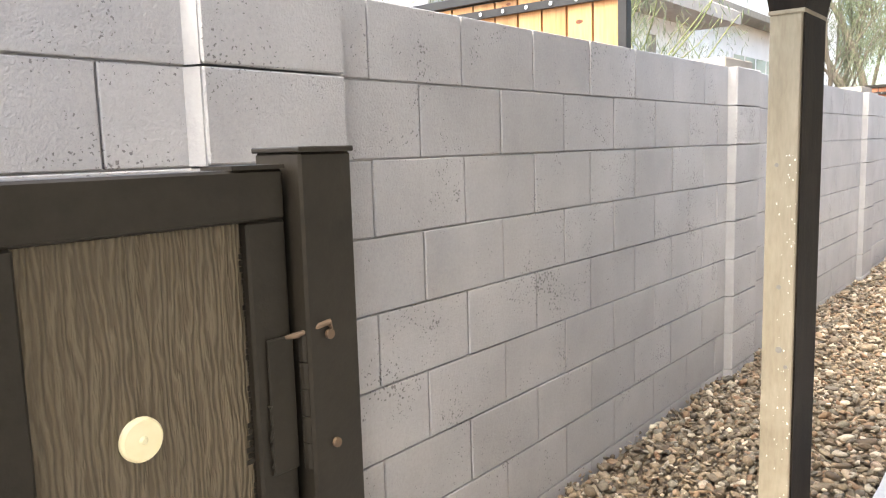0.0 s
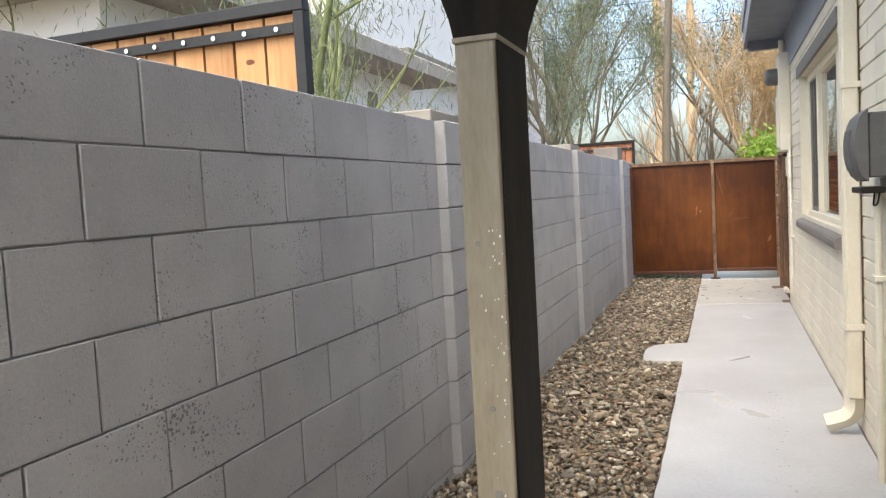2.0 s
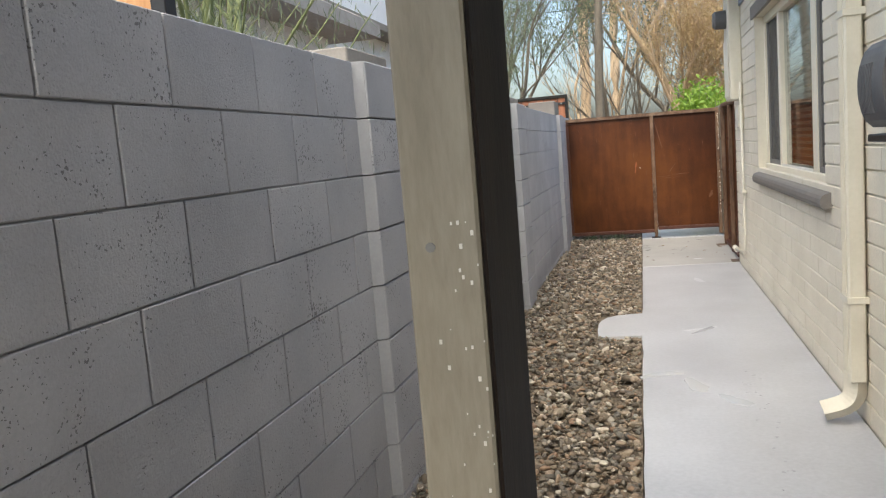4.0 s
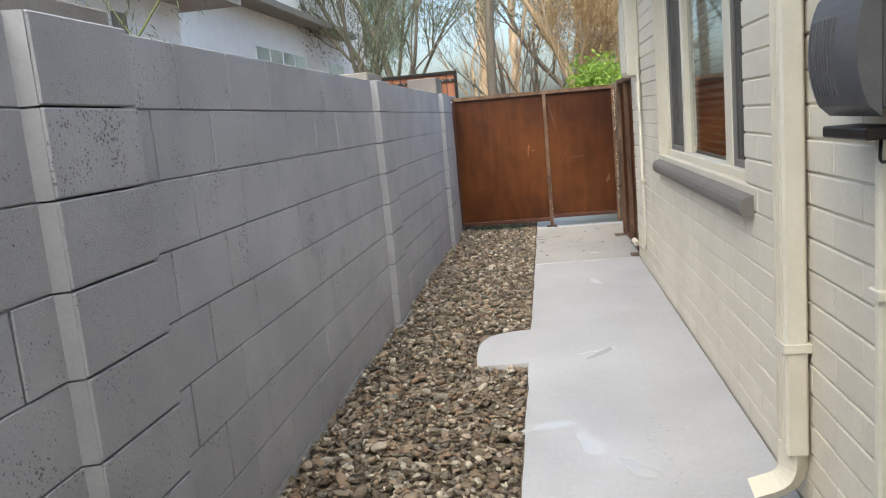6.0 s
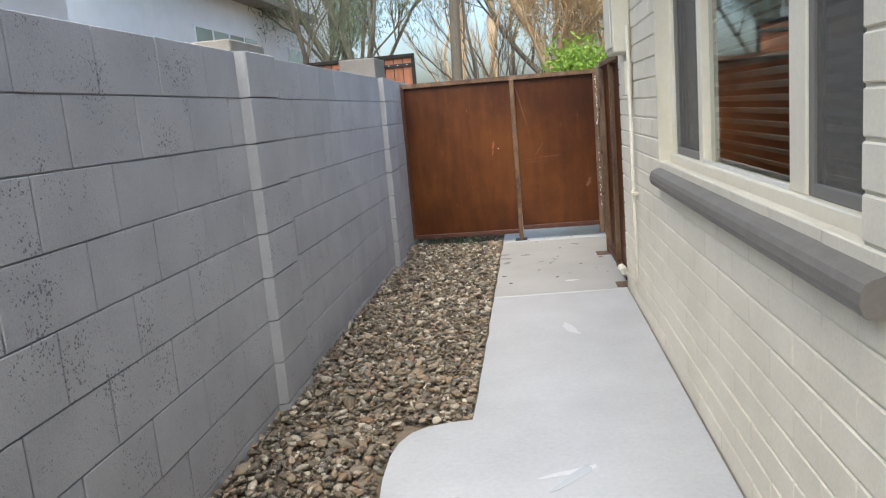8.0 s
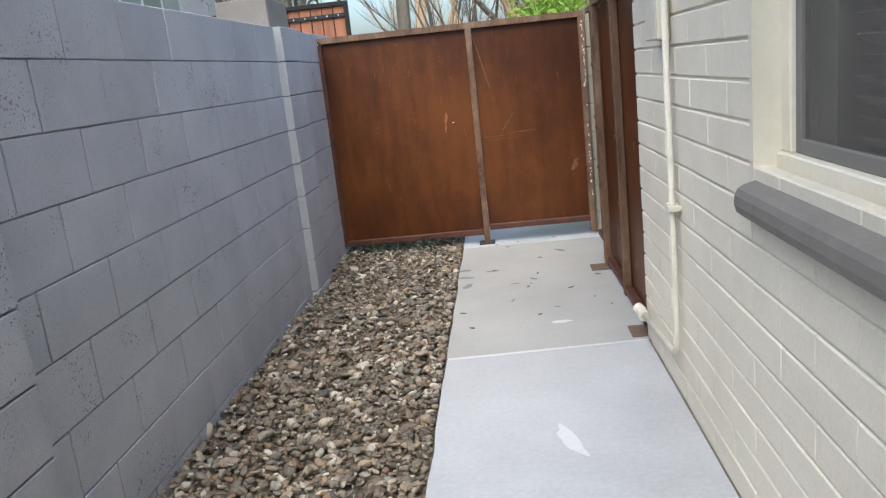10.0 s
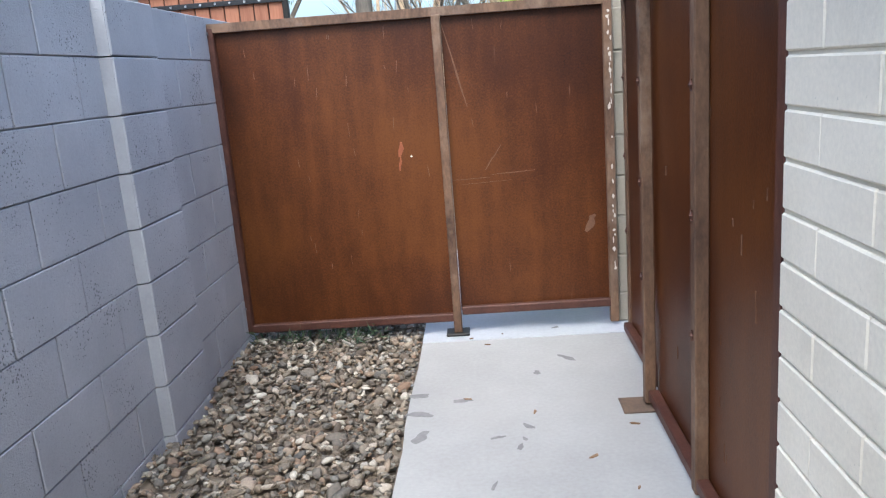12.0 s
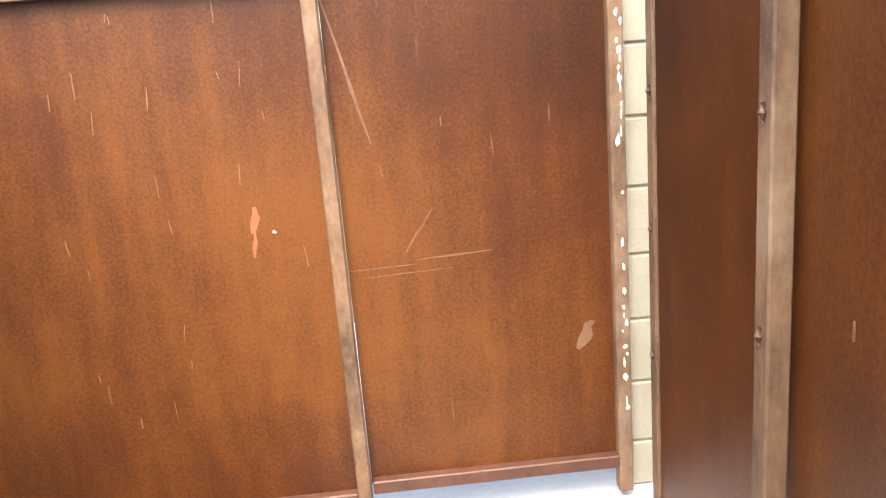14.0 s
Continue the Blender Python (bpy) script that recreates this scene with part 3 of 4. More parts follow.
for k in range(24):
    ob = new("slat", slat)
    ob.parent, ob.matrix_local = blinds, pose(0, 0, -0.046 * k, 0, 38, 0)
part("head_rail", box(-0.02, 0.02, -1.12, 1.12, 0.012, 0.05), BLIND, blinds)

sill = thing("window_sill", "thick grey painted concrete window sill on the cream wall", "sill", at=(HOUSE_X, 7.4, 0.9))
sill_shape = ((HOUSE_X - 0.048, 0.905), (HOUSE_X - 0.054, 0.925), (HOUSE_X - 0.052, 0.948), (HOUSE_X - 0.044, 0.964), (HOUSE_X - 0.030, 0.972), (WX - 0.002, 0.997), (WX - 0.002, 0.93), (HOUSE_X - 0.004, 0.905), (HOUSE_X - 0.02, 0.897), (HOUSE_X - 0.038, 0.896))
ob = part("ledge", prism(sill_shape, "y", 6.16, 8.62), SILL, sill)
ob.matrix_parent_inverse = Matrix.Translation((-HOUSE_X, -7.4, -0.9))

spout = thing("downspout", "cream painted metal rain downspout on the house wall", "downspout", at=(HOUSE_X - 0.045, 5.57, 0))
part("tube", box(-0.035, 0.035, -0.055, 0.055, 0.20, 2.80, 0.008), CREAM_TRIM, spout)
for u in (-0.030, -0.010, 0.010, 0.030):
    part("rib", box(-0.040, -0.034, u - 0.004, u + 0.004, 0.24, 2.78), CREAM_TRIM, spout)
elbow = bmesh.new()
add_tube(elbow, bend(((0, 0, 0.24), (0, 0, 0.10), (-0.13, 0.01, 0.055)), 0.07), [0.048] * 8, 4)
part("elbow", elbow, CREAM_TRIM, spout)
for z in (0.55, 1.75):
    part("strap", box(-0.042, 0.045, -0.062, 0.062, z, z + 0.03, 0.002), CREAM_TRIM, spout)

box_ = thing("controller_box", "grey ribbed plastic irrigation controller with curved cover", "controller", at=(HOUSE_X, 4.95, 1.29))
part("back_box", box(-0.085, -0.001, -0.14, 0.14, 0.02, 0.285, 0.006), GREY_PLASTIC, box_)
curve_ = [(-0.085 - 0.05 * math.sin(math.pi * k / 12) ** 0.5, 0.005 + 0.295 * k / 12) for k in range(13)]
cover = prism([(x, z) for x, z in curve_], "y", -0.15, 0.15)
cv = part("cover", cover, GREY_PLASTIC, box_, smooth=False)
for k in range(8):
    yy = -0.02 + 0.02 * k
    part("rib", prism([(x - 0.006, z) for x, z in curve_[2:-3]] + [(x + 0.004, z) for x, z in curve_[2:-3]][::-1], "y", yy, yy + 0.009), GREY_PLASTIC, cv)
part("bottom_tray", box(-0.11, -0.02, -0.13, 0.13, -0.045, -0.018, 0.004), DARK, box_)
part("conduit", tube(((-0.035, -0.03, -1.29), (-0.035, -0.03, -0.04)), 0.016), CREAM_TRIM, box_)
part("clamp", box(-0.056, -0.001, -0.06, 0.0, -0.42, -0.395, 0.003), CREAM_TRIM, box_)
part("wire", tube(bend(((-0.05, -0.06, -0.03), (-0.06, -0.075, -0.10), (-0.05, -0.12, -0.09), (-0.04, -0.12, -0.02)), 0.02), 0.004, 6), DARK, box_)

pipe = thing("white_pipe", "cream painted conduit pipe running down the wall", "pipe", at=(HOUSE_X - 0.027, 9.44, 0))
PR = 0.0115
part("run", tube(bend(((0, 0, 1.75), (0, 0.0, 0.195), (-0.005, 0.66, 0.142)), 0.08, 8), PR, 12), WHITE_PVC, pipe, smooth=True)
part("coupling", tube(((0, 0, 0.745), (0, 0, 0.78)), 0.021, 12), WHITE_PVC, pipe)
part("end_fitting", tube(((-0.005, 0.64, 0.137), (-0.005, 0.71, 0.142), (-0.02, 0.735, 0.155)), 0.025, 10), WHITE_PVC, pipe)
part("strap", box(-0.02, 0.027, -0.035, 0.035, 0.752, 0.772, 0.003), WHITE_PVC, pipe)

jbox = thing("junction_box", "small cream metal junction box on the wall", "electrical box", at=(HOUSE_X - 0.001, 9.568, 1.345))
part("body", box(-0.045, 0.0, -0.1, 0.1, 0.0, 0.20, 0.005), CREAM_TRIM, jbox)
part("cover_plate", box(-0.05, -0.0455, -0.095, 0.095, 0.005, 0.195, 0.002), WHITE_PVC, jbox)
part("hook", tube(bend(((-0.03, 0.1, 0.12), (-0.03, 0.135, 0.12), (-0.03, 0.135, 0.06)), 0.015), 0.006, 8), WHITE_PVC, jbox)

panel = thing("electric_panel", "cream metal electric meter panel high on the house wall", "electric panel", at=(HOUSE_X - 0.001, 9.68, 1.60))
part("cabinet", box(-0.105, 0.0, -0.19, 0.19, 0.0, 0.95, 0.008), CREAM_TRIM, panel)
part("door", box(-0.116, -0.107, -0.17, 0.17, 0.03, 0.55, 0.004), CREAM_TRIM, panel)
part("meter", tube(((-0.105, 0, 0.74), (-0.2, 0, 0.74), (-0.22, 0, 0.74)), [0.085, 0.08, 0.06], 20), GREY_PLASTIC, panel, "grey round electric meter")
part("mast", tube(((-0.06, 0, 0.95), (-0.06, 0, 1.09)), 0.03, 12), CREAM_TRIM, panel)

# ---- near gate, swung open beside the camera's start ----
leaf = thing("garden_gate", "open dark brown steel gate leaf with wood grain panels", "gate")
leaf.matrix_world = pose(-0.458, 0.829, 0, 0, 0, -90)
GT = 1.284


def wood_panel_mat():
    m, t, p = nodes_of("wood grain board")
    co = t.nodes.new("ShaderNodeTexCoord")
    mp = t.nodes.new("ShaderNodeMapping")
    mp.inputs["Scale"].default_value = (1, 1, 0.16)
    t.links.new(co.outputs["Object"], mp.inputs[0])
    w = t.nodes.new("ShaderNodeTexWave")
    w.wave_type, w.bands_direction = "BANDS", "X"
    w.inputs["Scale"].default_value, w.inputs["Distortion"].default_value, w.inputs["Detail"].default_value, w.inputs["Detail Scale"].default_value = 55.0, 12.0, 3.0, 1.8
    t.links.new(mp.outputs[0], w.inputs["Vector"])
    col = ramp(t, w.outputs["Fac"], ((0.1, (0.080, 0.062, 0.040)), (0.5, (0.108, 0.086, 0.057)), (1.0, (0.124, 0.100, 0.068))))
    t.links.new(col, p.inputs["Base Color"])
    p.inputs["Roughness"].default_value = 0.55
    bump(t, p, w.outputs["Fac"], 0.6, 0.003)
    return m


GRAIN = wood_panel_mat()
part("top_rail", box(0.0, 0.92, -0.016, 0.016, GT - 0.036, GT, 0.002), DARK, leaf)
part("bottom_rail", box(0.0, 0.92, -0.016, 0.016, 0.06, 0.096, 0.002), DARK, leaf)
for s in (0.0, 0.185, 0.51, 0.884):
    part("stile", box(s, s + 0.034, -0.0155, 0.0155, 0.096, GT - 0.036, 0.002), DARK, leaf)
for s0, s1 in ((0.034, 0.185), (0.219, 0.51), (0.544, 0.884)):
    part("board", box(s0 + 0.001, s1 - 0.001, -0.002, 0.008, 0.096, GT - 0.037), GRAIN, leaf, "brown wood grain siding board")
# dark ragged strip along the board's edge
random.seed(9)
ragged = bmesh.new()
for k in range(60):
    z = 1.235 - 0.0045 * k
    add_box(ragged, 0.034, 0.0345 + abs(random.gauss(0.0008, 0.0012)) + (0.003 if 28 < k < 36 else 0.0), 0.0078, 0.0086, z - 0.0035, z)
tagged(part("ragged_edge", ragged, DARK, leaf, "ragged dark edge"), kind="stuff")
part("cap_disc", tube(((0.119, 0.0125, 1.119), (0.119, 0.011, 1.119), (0.119, 0.007, 1.119)), [0.0128, 0.0142, 0.0145], 28), LID, leaf, "pale brass round cap")
part("cap_centre", tube(((0.119, 0.0138, 1.119), (0.119, 0.0122, 1.119)), [0.0016, 0.0034], 14), LID, leaf)
part("corner_plate", box(0.0, 0.045, -0.018, 0.018, GT, GT + 0.003), DARK, leaf)
part("hinge_leaf", box(0.001, 0.024, 0.0157, 0.0182, 1.062, 1.163, 0.0008), DARK, leaf)
part("weld_bead", tube([(0.0245 + random.gauss(0, 0.0006), 0.0168, 1.115 - 0.0065 * k) for k in range(9)], [0.0008 + 0.0012 * random.random() for _ in range(9)], 6), DARK, leaf)
for k in range(5):
    part("hinge_knuckle", tube(((-0.0075, 0.0215, 1.060 + 0.0206 * k), (-0.0075, 0.0215, 1.0795 + 0.0206 * k)), 0.0056, 14), DARK, leaf)
part("weld", tube(((0.008, 0.0175, 1.162), (0.0, 0.021, 1.1625), (-0.008, 0.025, 1.165), (-0.016, 0.0295, 1.168), (-0.024, 0.030, 1.169), (-0.027, 0.0295, 1.163)), [0.0014, 0.0024, 0.0018, 0.0022, 0.0026, 0.0012], 7), TIN, leaf, "rough brown weld")
gpost = thing("gate_post", "dark brown square steel gate post with flat cap", "post", at=(-0.4545, 0.859, 0))
part("tube", box(-0.0255, 0.0255, -0.0255, 0.0255, -0.05, 1.295, 0.002), DARK, gpost)
part("cap", box(-0.027, 0.027, -0.027, 0.027, 1.295, 1.299, 0.0008), DARK, gpost)
for y, z in ((-0.006, 1.160), (-0.004, 1.075)):
    part("screw", tube(((0.025, y, z), (0.0285, y, z)), 0.0038, 10), TIN, gpost)

# ---- caps on the pilasters, joints between pilaster and panel ----
for (y0, y1), (h, x0, m, lab) in zip(PILASTERS[1:], ((0.055, -1.84, CAP, "tan flat cap stone on the wall pilaster"), (0.055, -1.84, CAP, "tan flat cap stone on the wall pilaster"), (0.17, -1.72, SILL, "grey loose block on the wall pilaster"))):
    cap = thing("pilaster_cap", lab, "cap stone", "caps on the wall", at=((x0 - 1.41) / 2, (y0 + y1) / 2, WALL_TOP))
    w = (-1.41 - x0) / 2
    part("slab", box(-w, w, -0.22, 0.22, 0.0, h, 0.006), m, cap)
    part("pier", box(-w + 0.02, -w + 0.25, -0.19, 0.19, -1.75, -0.001), STUCCO, cap)

# ---- neighbours beyond the wall ----


def wood_gate(name, label, y, x0, x1, z0, z1, bars, material, board, bolt_r, steel=BLACK):
    g = thing(name, label, "gate", "cedar gates beyond the wall", at=(x1, y, z0))
    L, h = x1 - x0, z1 - z0
    part("frame_top", box(-L, 0, -0.025, 0.025, h - 0.045, h, 0.003), steel, g)
    for u in (-L, -0.045):
        part("frame_side", box(u, u + 0.045, -0.025, 0.025, 0.0, h - 0.045, 0.003), steel, g)
    me = mesh_of("board", box(-board / 2 + 0.006, board / 2 - 0.006, -0.010, 0.010, 0, h - 0.08), material)
    n = int((L - 0.09) / board)
    for k in range(n):
        ob = new("board", me)
        ob.parent, ob.location = g, (-0.045 - board * (k + 0.5), 0.012, 0.03)
    part("backing", box(-L + 0.045, -0.045, 0.0235, 0.025, 0.03, h - 0.045), BLACK, g)
    for z in bars:
        part("bar", box(-L + 0.045, -0.045, -0.022, -0.002, z - z0 - 0.02, z - z0 + 0.02, 0.002), BLACK, g)
        for k in range(n):
            part("bolt", tube(((-0.045 - board * (k + 0.5), -0.030, z - z0), (-0.045 - board * (k + 0.5), -0.02, z - z0)), bolt_r, 8), CHROME, g)
    return g


near_cedar = wood_gate("cedar_gate", "orange cedar board gate in a black steel frame", 3.80, -4.4, -1.582, -0.09, 2.080, (1.975, 1.0, 0.2), CEDAR, 0.139, 0.010)
for kx, kz, kr in ((-0.255, 1.965, 0.016), (-0.38, 2.12, 0.008), (-0.655, 2.10, 0.011), (-0.69, 2.09, 0.006), (-0.15, 1.83, 0.009)):
    ring = [(kx + kr * math.cos(a) * random.uniform(0.85, 1.5), kz + kr * 0.65 * math.sin(a)) for a in (k * math.tau / 12 for k in range(12))]
    part("knot", prism(ring, "y", 0.0008, 0.004), KNOT, near_cedar, "dark reddish knot")
wood_gate("cedar_gate", "weathered red cedar board gate in a black steel frame", 15.0, -4.4, -1.58, -0.09, 2.14, (2.0, 0.3), OLD_CEDAR, 0.12, 0.010, DARK)


def window_unit(parent, x, y0, y1, z0, z1, lights):
    w = part("window", box(x, x + 0.03, y0, y1, z0, z1), STUCCO, parent, "white framed window")
    step = (y1 - y0) / lights
    for k in range(lights):
        part("pane", box(x + 0.031, x + 0.036, y0 + step * k + 0.05, y0 + step * (k + 1) - 0.05, z0 + 0.05, z1 - 0.05), simple("dim pane", (0.30, 0.35, 0.30), 0.12), w)
    part("sill", box(x, x + 0.08, y0 - 0.05, y1 + 0.05, z0 - 0.06, z0), STUCCO, w)


low_house = thing("neighbour_house", "low white stucco house with tan flat eave", "house", at=(-4.5, 7.4, -0.09))
part("wall", box(-5.5, 0.0, -1.5, 4.6, 0, 3.1), STUCCO, low_house)
part("roof", prism(((-5.8, 3.1), (0.6, 3.1), (0.6, 3.28), (0.5, 3.34), (-2.7, 3.9), (-5.8, 3.34)), "y", -2.0, 5.1), ROOF, low_house)
part("vent", box(0.0, 0.03, 3.1, 3.35, 2.6, 2.85, 0.004), CAP, low_house)
tall_house = thing("white_house", "tall white stucco two storey house behind the wall", "house", at=(-6.0, 20.0, -0.09))
part("wall", box(-8.0, 0.0, -7.5, 8.5, 0, 7.6), STUCCO, tall_house)
part("parapet", box(-8.1, 0.08, -7.6, 8.6, 7.6, 7.75), STUCCO, tall_house)
part("ledge", box(0.0, 0.5, -5.5, 5.4, 4.05, 4.2, 0.01), CAP, tall_house)
window_unit(tall_house, 0.0, -1.6, 1.7, 2.5, 3.38, 4)
window_unit(tall_house, 0.0, 3.9, 5.4, 2.5, 3.38, 2)

# ---- trees ----


def branch_tree(seed, height, trunk_r, levels, spread, up=0.55, first=0.25, stems=1, kids=(3, 5), lean=0.12, sides=5, thin=0.6):
    """Tubes of trunk and limbs, and the twig ends that carry leaves."""
    rnd = random.Random(seed)
    bm = bmesh.new()
    tips = []

    def grow(p, d, length, r, level):
        n = 5 if level < 2 else 3
        pts, q, v = [p], p.copy(), d.copy()
        for _ in range(n):
            v = (v + Vector((rnd.gauss(0, lean), rnd.gauss(0, lean), rnd.gauss(0.04, lean * 0.6)))).normalized()
            q = q + v * (length / n)
            pts.append(q.copy())
        add_tube(bm, pts, [r * (1 - (1 - thin) * k / n) for k in range(n + 1)], sides if level < 2 else 3, cap=False)
        if level >= levels - 1:
            tips.extend((pt, v) for pt in pts[1:])
            if level >= levels:
                return
        for k in range(rnd.randint(*kids)):
            f = rnd.uniform(first if level == 0 else 0.3, 1.0)
            i = min(int(f * n), n - 1)
            base = pts[i].lerp(pts[i + 1], f * n - i)
            side = Vector((rnd.gauss(0, 1), rnd.gauss(0, 1), rnd.gauss(up * 0.5, 0.35))).normalized()
            grow(base, (v * (1 - spread) + side * spread + Vector((0, 0, up * 0.4))).normalized(), length * rnd.uniform(0.45, 0.7), max(r * (0.62 if level else 0.5) * (1 - 0.4 * f), 0.004), level + 1)
        grow(pts[-1], v, length * 0.6, max(r * thin, 0.004), level + 1)

    for s in range(stems):
        d0 = Vector((rnd.gauss(0, 0.22 if stems > 1 else 0.04), rnd.gauss(0, 0.22 if stems > 1 else 0.04), 1)).normalized()
        grow(Vector((rnd.uniform(-0.06, 0.06) * (stems > 1), rnd.uniform(-0.06, 0.06) * (stems > 1), 0)), d0, height * 0.45, trunk_r * rnd.uniform(0.8, 1.0), 0)
    return bm, tips


def leaf_mesh(name, tips, per_tip, radius, length, width, droop, seed, material, parent):
    """A crown of small pointed leaves about the twig ends."""
    rng = np.random.default_rng(seed)
    base = np.repeat(np.array([t[0] for t in tips]), per_tip, 0)
    n = len(base)
    c = base + rng.normal(0, radius, (n, 3))
    c[:, 2] -= np.abs(rng.normal(0, 1, n)) * radius * max(droop, 0)
    d = rng.normal(0, 1, (n, 3))
    d[:, 2] -= droop * 1.6
    d /= np.linalg.norm(d, axis=1)[:, None]
    s = np.cross(d, rng.normal(0, 1, (n, 3)))
    s /= np.linalg.norm(s, axis=1)[:, None]
    ln = length * rng.uniform(0.6, 1.4, (n, 1))
    v = np.stack([c, c + d * ln * 0.5 + s * width, c + d * ln, c + d * ln * 0.5 - s * width], 1).reshape(-1, 3)
    ob = joined(name, v.tolist(), [(4 * k, 4 * k + 1, 4 * k + 2, 4 * k + 3) for k in range(n)], material)
    ob.parent = parent
    return ob


def tree(label, x, y, seed, height, trunk_r, levels, spread, bark, leaf=None, per_tip=0, radius=0.2, length=0.08, width=0.012, droop=0.3, **more):
    t = thing("tree", label, "tree", "trees beyond the yard", at=(x, y, -0.09))
    bm, tips = branch_tree(seed, height, trunk_r, levels, spread, **more)
    part("trunk", bm, bark, t, smooth=True)
    if leaf:
        leaf_mesh("crown", tips, per_tip, radius, length, width, droop, seed, leaf, t)
    return t


tree("palo verde tree with green stems and hanging foliage", -2.75, 6.1, 3, 4.6, 0.055, 3, 0.55, GREEN_BARK, LEAF_GREY, 16, 0.12, 0.075, 0.0032, 1.3, stems=3, kids=(2, 4))
tree("palo verde tree with fine grey green foliage", -4.9, 5.0, 8, 5.6, 0.06, 3, 0.55, GREEN_BARK, LEAF_GREY, 12, 0.14, 0.08, 0.0035, 1.4, stems=2, kids=(2, 4))
tree("airy willow with grey green hanging leaves", -3.5, 18.2, 5, 6.2, 0.075, 3, 0.45, BARK, LEAF_GREY, 24, 0.20, 0.09, 0.0045, 1.4, stems=2, kids=(3, 4))
tree("tall airy tree with fine grey green leaves", -3.3, 23.0, 12, 9.5, 0.15, 4, 0.5, BARK, LEAF_GREY, 6, 0.22, 0.15, 0.010, 0.8, stems=2, kids=(3, 4))
tree("tall airy tree with fine grey green leaves", -6.0, 31.0, 17, 11.0, 0.17, 4, 0.5, BARK, LEAF_GREY, 6, 0.30, 0.18, 0.014, 0.8, stems=2, kids=(3, 4))
tree("straight tall tree with thin dark trunk", -1.17, 16.0, 31, 13.5, 0.115, 3, 0.45, BARK, LEAF_GREY, 5, 0.25, 0.13, 0.010, 0.6, first=0.8, kids=(2, 3), lean=0.03)
tree("bare winter tree with many thin twigs", -1.0, 24.0, 41, 6.0, 0.08, 4, 0.5, BARK, stems=2, kids=(2, 4))
tree("bare winter tree with many thin twigs", -1.9, 28.0, 43, 7.5, 0.09, 4, 0.5, PALE_BARK, stems=2, kids=(2, 4))
tree("bare winter tree with many thin twigs", -0.2, 27.0, 47, 7.0, 0.09, 4, 0.5, BARK, stems=2, kids=(2, 4))
tree("golden tree with dry leaves, sunlight in their colour", 1.0, 21.0, 51, 6.4, 0.12, 4, 0.6, PALE_BARK, LEAF_GOLD, 3, 0.22, 0.12, 0.008, 0.6, stems=3, kids=(3, 5))
tree("dark green pine like tree behind the golden one", 1.5, 30.0, 57, 10.5, 0.17, 4, 0.5, BARK, LEAF_DARK, 4, 0.30, 0.18, 0.014, 0.3, stems=2, kids=(3, 4))
bush = thing("green_bush", "bright lime green leafy bush above the fence", "bush", at=(0.95, 17.0, -0.09))
bm, tips = branch_tree(61, 2.6, 0.03, 2, 0.6, stems=7, kids=(4, 6))
part("stems", bm, GREEN_BARK, bush)
leaf_mesh("foliage", tips, 26, 0.12, 0.09, 0.025, 0.1, 61, LEAF_LIME, bush)


def palm(label, x, y, h, r, seed):
    rnd = random.Random(seed)
    t = thing("palm_tree", label, "palm", "palms beyond the yard", at=(x, y, -0.09))
    pts = [Vector((rnd.gauss(0, 0.04) + 0.02 * k, rnd.gauss(0, 0.04), h * k / 10)) for k in range(11)]
    bm = bmesh.new()
    add_tube(bm, pts, [r * (1.15 - 0.35 * k / 10) for k in range(11)], 10)
    part("trunk", bm, PALE_BARK, t, smooth=True)
    vs, fs = [], []
    for k in range(34):
        az, el = rnd.uniform(0, math.tau), rnd.uniform(-0.5, 1.2)
        d = Vector((math.cos(az) * math.cos(el), math.sin(az) * math.cos(el), math.sin(el)))
        stem = pts[-1] + d * 0.9
        for j in range(16):
            w = (j - 7.5) / 7.5
            sd = d.cross(Vector((0, 0, 1))).normalized()
            tip = stem + (d * math.cos(w * 1.4) + sd * math.sin(w * 1.4)) * rnd.uniform(0.7, 0.95) + Vector((0, 0, -0.18))
            i = len(vs)
            o = Vector((0, 0, 0.025))
            vs += [stem - o, tip, stem + o]
            fs.append((i, i + 1, i + 2))
        i = len(vs)
        vs += [pts[-1] - Vector((0, 0, 0.03)), stem, pts[-1] + Vector((0, 0, 0.03))]
        fs.append((i, i + 1, i + 2))
    ob = joined("fronds", [tuple(v) for v in vs], fs, LEAF_DARK)
    ob.parent = t


palm("tall fan palm with pale sunlit trunk", -1.7, 45.0, 12.0, 0.26, 2)
palm("tall fan palm with pale sunlit trunk", -3.0, 40.0, 14.5, 0.24, 3)
wire = thing("overhead_cable", "thin black overhead cables", "cable", at=(0, 26, 5.6))
for k in range(3):
    part("strand", tube([(-26 + 4 * j, 0.3 * k, 0.9 * k - 0.05 * j + 0.006 * (j - 6) ** 2) for j in range(14)], 0.012, 5), BLACK, wire)

# ---- marks on the gate ----
random.seed(33)
GF = GATE_Y + 0.012


def mark(name, x, z, dx, dz, width, material, label):
    n = 5
    d = Vector((dx, dz)).normalized()
    s = Vector((-d.y, d.x))
    pts = [Vector((x, z)) + Vector((dx, dz)) * (k / n) + s * random.gauss(0, width * 0.25) for k in range(n + 1)]
    ws = [width * math.sin(math.pi * (0.12 + 0.76 * k / n)) * random.uniform(0.7, 1.2) for k in range(n + 1)]
    outline = [(p + s * w).to_tuple() for p, w in zip(pts, ws)] + [(p - s * w).to_tuple() for p, w in zip(pts, ws)][::-1]
    in_gate(name, prism(outline, "y", GF - 0.0012, GF), material, label)


